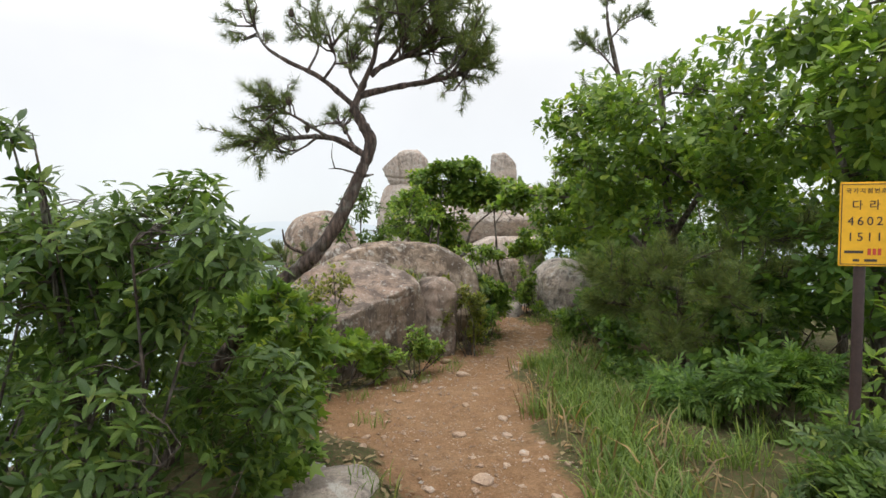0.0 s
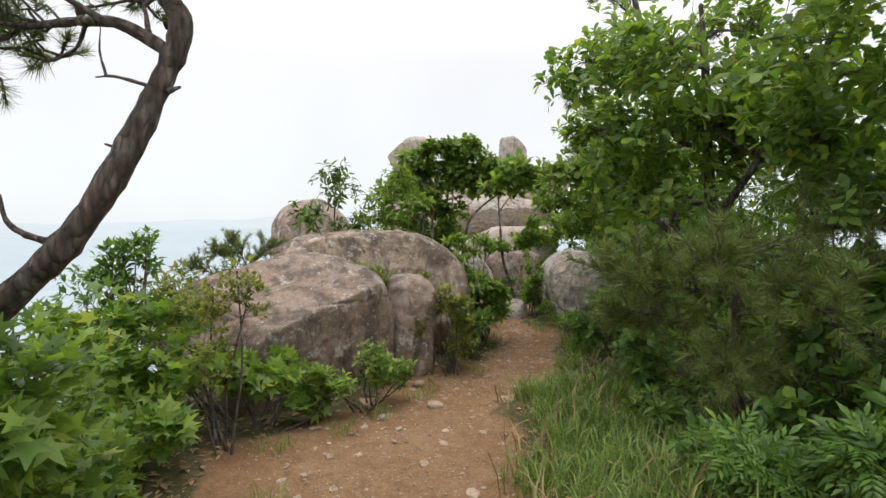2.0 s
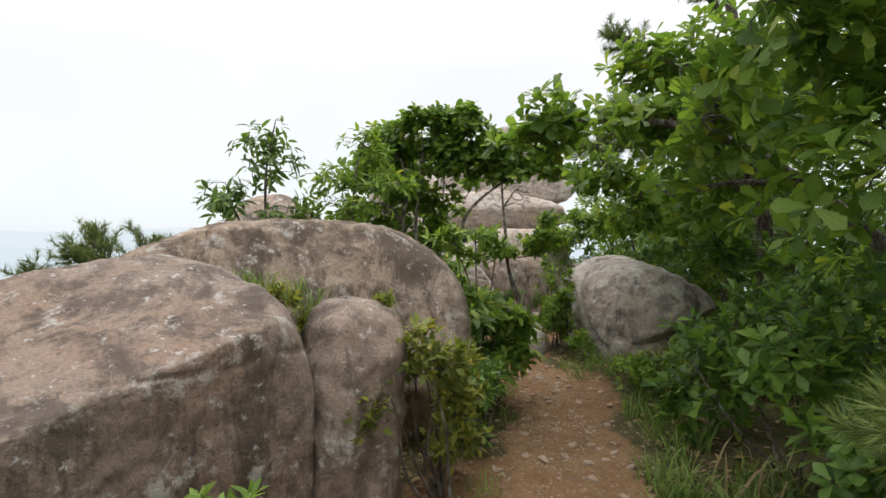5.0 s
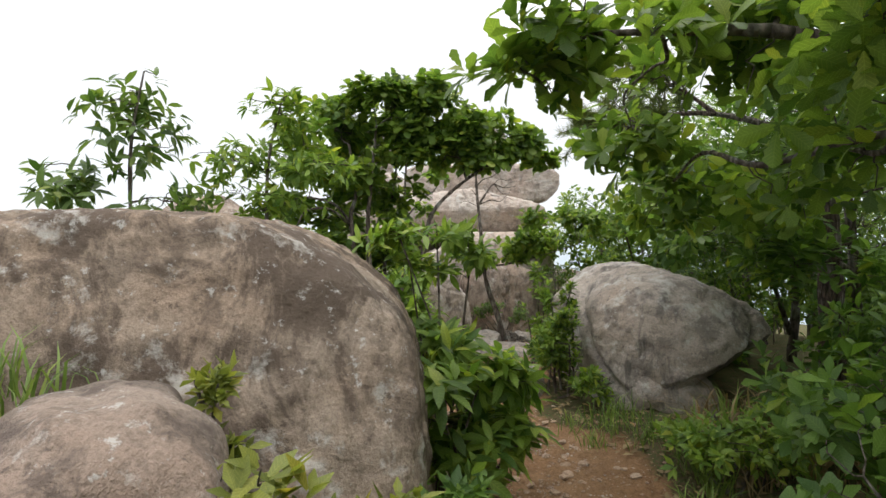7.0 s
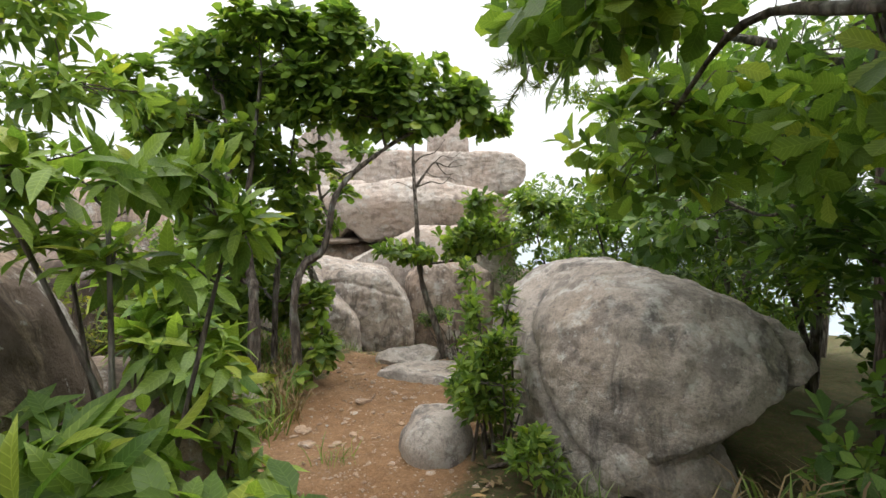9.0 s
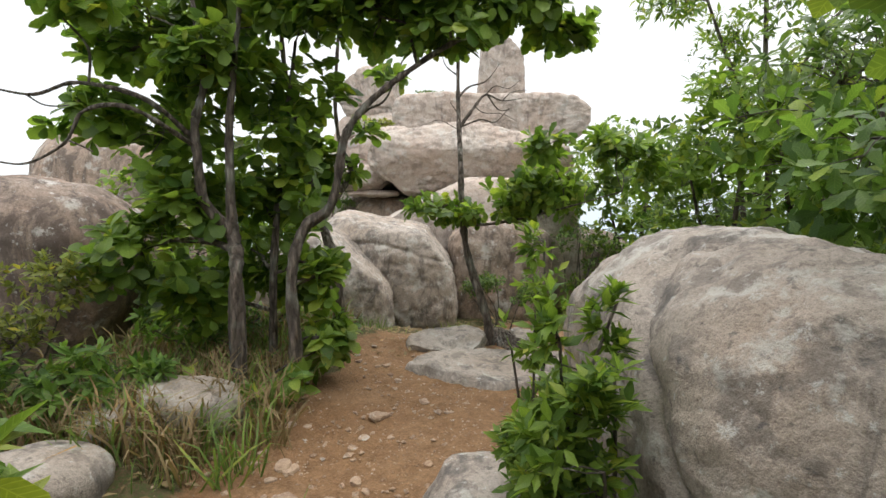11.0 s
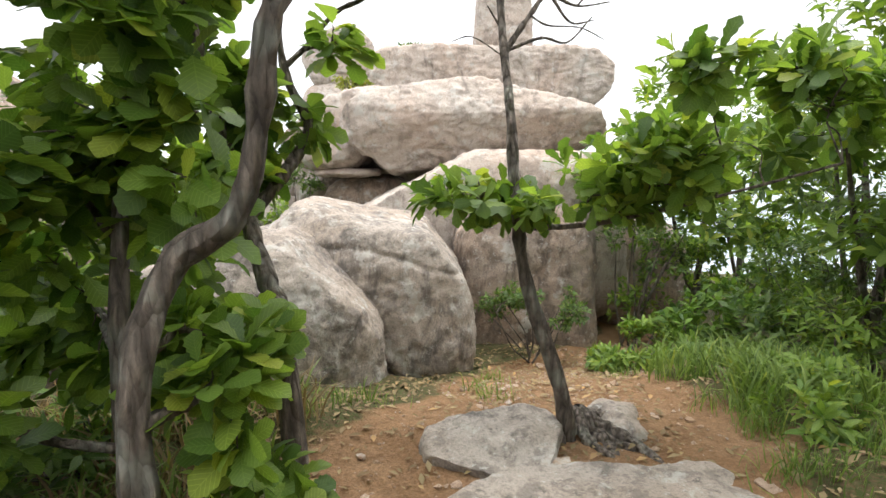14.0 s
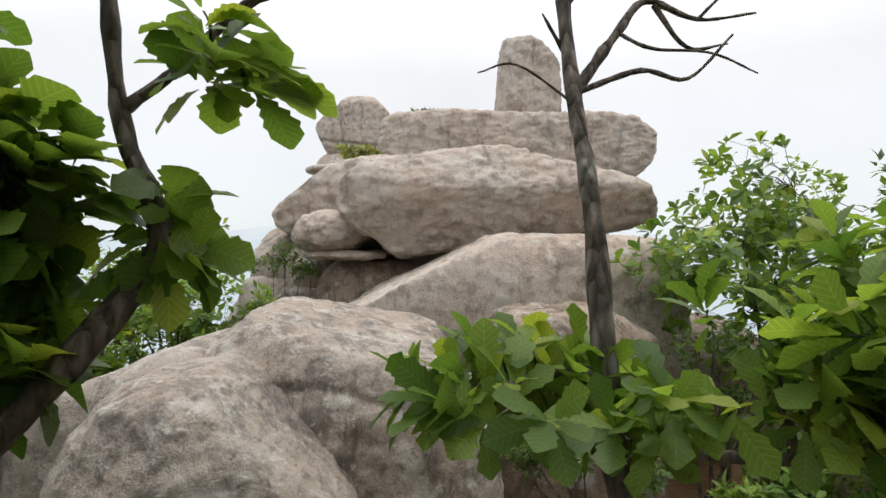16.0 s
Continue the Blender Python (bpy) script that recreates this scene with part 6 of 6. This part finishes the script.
for i in range(6):
    lettering("국가지점번호"[i], -0.07 + 0.028 * i, SH - 0.042, 0.026, BLACKP)
lettering("다", -0.034, SH - 0.108, 0.049, BLACKP)
lettering("라", 0.034, SH - 0.108, 0.049, BLACKP)
for i in range(4):
    lettering("4602"[i], -0.058 + 0.038 * i, SH - 0.180, 0.055, BLACKP)
    lettering("1511"[i], -0.058 + 0.038 * i, SH - 0.252, 0.055, BLACKP)
bm = bmesh.new()
box(bm, -0.08, -0.005, -0.0058, -0.0042, SH - 0.325, SH - 0.313)
part("small_print", bm, BLACKP, plate)
bm = bmesh.new()
for i in range(3):
    box(bm, 0.012 + 0.02 * i, 0.025 + 0.02 * i, -0.0058, -0.0042, SH - 0.333, SH - 0.303)
part("number_bar", bm, REDP, plate)
bm = bmesh.new()
box(bm, -0.045, -0.02, -0.0058, -0.0042, SH - 0.363, SH - 0.352)
box(bm, 0.0, 0.05, -0.0058, -0.0042, SH - 0.363, SH - 0.352)
part("issuer_print", bm, BLACKP, plate)

# ---- roots of the thin tree ----
rng1 = np.random.default_rng(77)
roots = thing("exposed_roots", (1.62, 12.72, gz(1.62, 12.72)), "gnarled grey roots bared by the path", "roots")
for i, (a, L) in enumerate(((-160, 0.55), (-120, 0.35), (-60, 0.4), (-25, 0.5), (15, 0.45), (60, 0.3), (-95, 0.28), (-40, 0.3))):
    p = [(1.62, 12.72, gz(1.62, 12.72) + 0.09)]
    for s in (0.3, 0.6, 1.0):
        x, y = 1.62 + L * s * math.cos(radians(a + 25 * s * (-1) ** i)), 12.72 + L * s * math.sin(radians(a + 25 * s * (-1) ** i))
        p.append((x, y, gz(x, y) + 0.05 - 0.07 * s + rng1.normal(0, 0.012)))
    child("root", mesh_np("root", *tube(spline(p, 5), 0.042, 0.014, 8, 0.2, rng1)), BARK_GREY, roots)


# ---- grass ----
def grass(name, label, spots, mat, length, seed, lean=0.5):
    """Tussocks of blades on the ground: spots of (x, y, spread, count)."""
    rng = np.random.default_rng(seed)
    P = np.vstack([np.column_stack([rng.normal(x, s, n), rng.normal(y, s, n)]) for x, y, s, n in spots])
    z = ground_z(P[:, 0], P[:, 1]) - 0.01
    n = len(P)
    tpl = grass_blade()
    a = rng.uniform(0, 2 * np.pi, n)
    out = np.column_stack([np.cos(a), np.sin(a), rng.normal(0, 0.2, n)])
    up = np.column_stack([rng.normal(0, 0.25, n), rng.normal(0, 0.25, n), np.ones(n)])
    V, F = place(tpl, np.column_stack([P, z]), unit(out) * lean + 0.0, up, length * rng.uniform(0.5, 1.25, n))
    return tagged(child(name, mesh_np(name, V, F), mat, None), label, "grass", kind="stuff")


rng2 = np.random.default_rng(5)
spots = []
for y in np.arange(0.9, 6.6, 0.10):
    c, w = np.interp(y, TY, TX), np.interp(y, TY, TW)
    for q in range(3):
        spots.append((c + w + 0.12 + 0.12 * math.sin(4.3 * y) + abs(rng2.normal(0.12, 0.4)), y + rng2.normal(0, 0.08), 0.06, int(rng2.integers(16, 75))))
for q in range(46):
    spots.append((rng2.uniform(1.2, 2.4), rng2.uniform(3.0, 6.0), 0.06, 45))
for y in np.arange(6.6, 9.2, 0.12):
    c, w = np.interp(y, TY, TX), np.interp(y, TY, TW)
    spots.append((c + w + 0.08 + abs(rng2.normal(0.0, 0.12)), y, 0.04, 26))
grass("grass", "long green grass along the path's edge", spots, GRASS, 0.19, 31)
spots = [(c_x, c_y, 0.06, 40) for c_x, c_y in ((-0.25, 2.1), (-0.1, 1.75), (-0.3, 1.9), (-0.35, 2.5), (-0.55, 3.9), (-0.75, 4.6), (-0.4, 4.9), (0.05, 5.75), (0.15, 5.95), (-0.2, 5.3), (0.55, 6.5), (0.8, 7.6), (0.85, 8.2), (1.5, 9.0), (1.55, 8.7), (0.75, 9.9),
                                               (-0.15, 10.6), (0.0, 10.35), (-0.3, 10.4), (1.95, 11.0), (1.85, 10.8), (2.0, 11.4), (2.1, 11.7), (1.3, 13.3), (1.2, 13.6), (1.35, 13.9), (2.3, 13.9), (2.6, 13.9), (2.9, 13.7), (2.5, 13.5), (2.8, 13.3), (3.0, 14.2), (2.4, 12.2), (2.5, 12.6), (2.2, 11.9), (3.2, 13.9), (2.7, 13.0), (0.55, 13.1), (0.4, 12.95))] + [(rng2.uniform(2.35, 3.2), rng2.uniform(11.2, 13.0), 0.06, 40) for q in range(40)]
grass("grass", "short green grass tufts beside the path", spots, GRASS, 0.13, 32)
spots = [(rng2.uniform(-1.0, 0.35), rng2.uniform(10.4, 11.5), 0.05, 20) for q in range(95)] + [(rng2.uniform(-1.3, 0.3), rng2.uniform(11.4, 12.9), 0.05, 20) for q in range(60)] + [(rng2.uniform(2.0, 2.9), rng2.uniform(7.9, 8.8), 0.05, 16) for q in range(30)] + [(rng2.uniform(-1.8, -0.6), rng2.uniform(9.6, 10.6), 0.05, 14) for q in range(16)] + [(float(np.interp(yy, TY, TX) + np.interp(yy, TY, TW)) + rng2.uniform(0.0, 0.7), yy, 0.07, 5) for yy in np.arange(0.9, 6.8, 0.09)]
grass("dry_grass", "dry straw-coloured grass under the oak", spots, DRY, 0.28, 33)
spots = [(rng2.uniform(-1.0, 0.3), rng2.uniform(10.3, 11.4), 0.04, 16) for q in range(60)] + [(rng2.uniform(-1.3, 0.3), rng2.uniform(11.4, 12.9), 0.05, 18) for q in range(50)] + [(rng2.uniform(2.5, 3.6), rng2.uniform(12.4, 14.3), 0.07, 30) for q in range(48)] + [(rng2.uniform(2.0, 3.0), rng2.uniform(7.8, 8.8), 0.05, 14) for q in range(14)]
grass("sedge", "green sedge leaves under the oak", spots, GRASS, 0.28, 34)
# tufts in the joint between the boulders
P = np.vstack([np.column_stack([rng2.normal(x, 0.05, n), rng2.normal(y, 0.035, n), np.full(n, z)]) for x, y, z, n in ((-0.98, 6.84, 0.9, 70), (-0.78, 6.8, 0.9, 90), (-0.62, 6.78, 0.88, 60), (-0.42, 6.72, 0.86, 40), (-0.3, 6.66, 0.82, 30))])
a = rng2.uniform(0, 6.28, len(P))
V, F = place(grass_blade(), P, np.column_stack([np.cos(a), np.sin(a), 0 * a]), np.column_stack([0 * a, 0 * a, 1 + 0 * a]) + rng2.normal(0, 0.2, (len(P), 3)), 0.15 * rng2.uniform(0.35, 1.4, len(P)))
tagged(child("rock_grass", mesh_np("rock_grass", V, F), GRASS, None), "grass growing in the joint between boulders", "grass", kind="stuff")

# ---- loose stones and gravel on the path ----
rng3 = np.random.default_rng(9)
kinds = []
for q in range(6):
    V, F = stone_shape((0, 0, 0), (0.05, 0.038, 0.02), (0, 0, 0), 2.8, 2, 80 + q, 0.35, ((0.3, 0.2, 1, 0.5), (1, 0.4 - 0.2 * q, 0.1, 0.55)), 0, 0.004)
    me = mesh_np("stone", V, F, False)
    me.materials.append(STONE)
    kinds.append(me)


def loose(x, y, s, q):
    ob = new("stone", kinds[q % 6])
    ob.matrix_basis = Matrix.Translation((x, y, gz(x, y) + 0.009 * s)) @ Euler((rng3.normal(0, 0.15), rng3.normal(0, 0.15), rng3.uniform(0, 6.28))).to_matrix().to_4x4() @ Matrix.Scale(s, 4)
    tagged(ob, "angular tan stone lying loose on the path", "stone", "loose stones on the path")


for q, (x, y, s) in enumerate(((0.21, 2.75, 1.3), (0.47, 4.05, 0.9), (0.45, 3.6, 0.9), (0.83, 5.78, 1.2), (0.78, 5.5, 1.2), (-0.36, 5.6, 1.7), (0.02, 6.1, 1.6), (0.62, 2.35, 1.2), (0.5, 3.2, 0.8), (0.12, 3.6, 1.3), (0.2, 5.55, 1.5), (-0.15, 5.3, 1.2),
                               (0.82, 11.02, 1.3), (0.35, 10.9, 0.9), (0.55, 10.2, 1.2), (2.46, 14.37, 1.4), (0.45, 10.5, 1.0), (1.42, 12.35, 1.8), (1.9, 12.9, 1.2), (1.25, 12.8, 1.6))):
    loose(x, y, s, q)
for q in range(250):
    y = rng3.uniform(1.6, 15.0)
    c, w = np.interp(y, TY, TX), np.interp(y, TY, TW)
    loose(c + rng3.uniform(-w, w), y, rng3.uniform(0.3, 0.75), q)
n = 15000
y = rng3.uniform(1.0, 15.5, n)
x = np.interp(y, TY, TX) + rng3.normal(0, 0.62, n) * np.interp(y, TY, TW)
D0 = np.array([(1, 0, 0), (-1, 0, 0), (0, 1, 0), (0, -1, 0), (0, 0, 1), (0, 0, -1)], float)
F0 = np.array([(0, 2, 4), (2, 1, 4), (1, 3, 4), (3, 0, 4), (2, 0, 5), (1, 2, 5), (3, 1, 5), (0, 3, 5)])
D0 = D0 * np.array([1, 0.75, 0.5]) * (1 + 0.18 * rng3.standard_normal((len(D0), 1)))
s = 0.0052 * np.exp(rng3.normal(0.15, 0.55, n))
a = rng3.uniform(0, 6.28, n)
V, F = place((D0, F0), np.column_stack([x, y, ground_z(x, y) + 0.2 * s]), np.column_stack([np.cos(a), np.sin(a), rng3.normal(0, 0.2, n)]), np.column_stack([0 * a, 0 * a, 1 + 0 * a]), s)
tagged(child("gravel", mesh_np("gravel", V, F, False), STONE, None), "fine tan granite gravel strewn on the path", "gravel", kind="stuff")
# fallen leaves and litter
n = 5000
y = rng3.uniform(0.5, 15.5, n)
x = np.interp(y, TY, TX) + np.where(rng3.random(n) < 0.5, -1, 1) * (np.interp(y, TY, TW) + np.abs(rng3.normal(0.0, 0.5, n)))
a = rng3.uniform(0, 6.28, n)
V, F = place(LEAVES["small"], np.column_stack([x, y, ground_z(x, y) + 0.012]), np.column_stack([np.cos(a), np.sin(a), rng3.normal(0, 0.25, n)]), np.column_stack([0 * a, 0 * a, 1 + 0 * a]), 0.055 * rng3.uniform(0.5, 1.3, n))
tagged(child("leaf_litter", mesh_np("leaf_litter", V, F), DRY, None), "dry brown fallen leaves beside the path", "leaf litter", kind="stuff")
n = 1500
y = rng3.uniform(12.2, 15.2, n)
x = np.interp(y, TY, TX) + rng3.normal(0, 0.6, n) * np.interp(y, TY, TW)
a = rng3.uniform(0, 6.28, n)
V, F = place(LEAVES["small"], np.column_stack([x, y, ground_z(x, y) + 0.014]), np.column_stack([np.cos(a), np.sin(a), rng3.normal(0, 0.3, n)]), np.column_stack([0 * a, 0 * a, 1 + 0 * a]), 0.05 * rng3.uniform(0.4, 1.3, n))
tagged(child("leaf_litter", mesh_np("leaf_litter", V, F), DRY, None), "curled brown leaves strewn over the path by the tor", "leaf litter", kind="stuff")
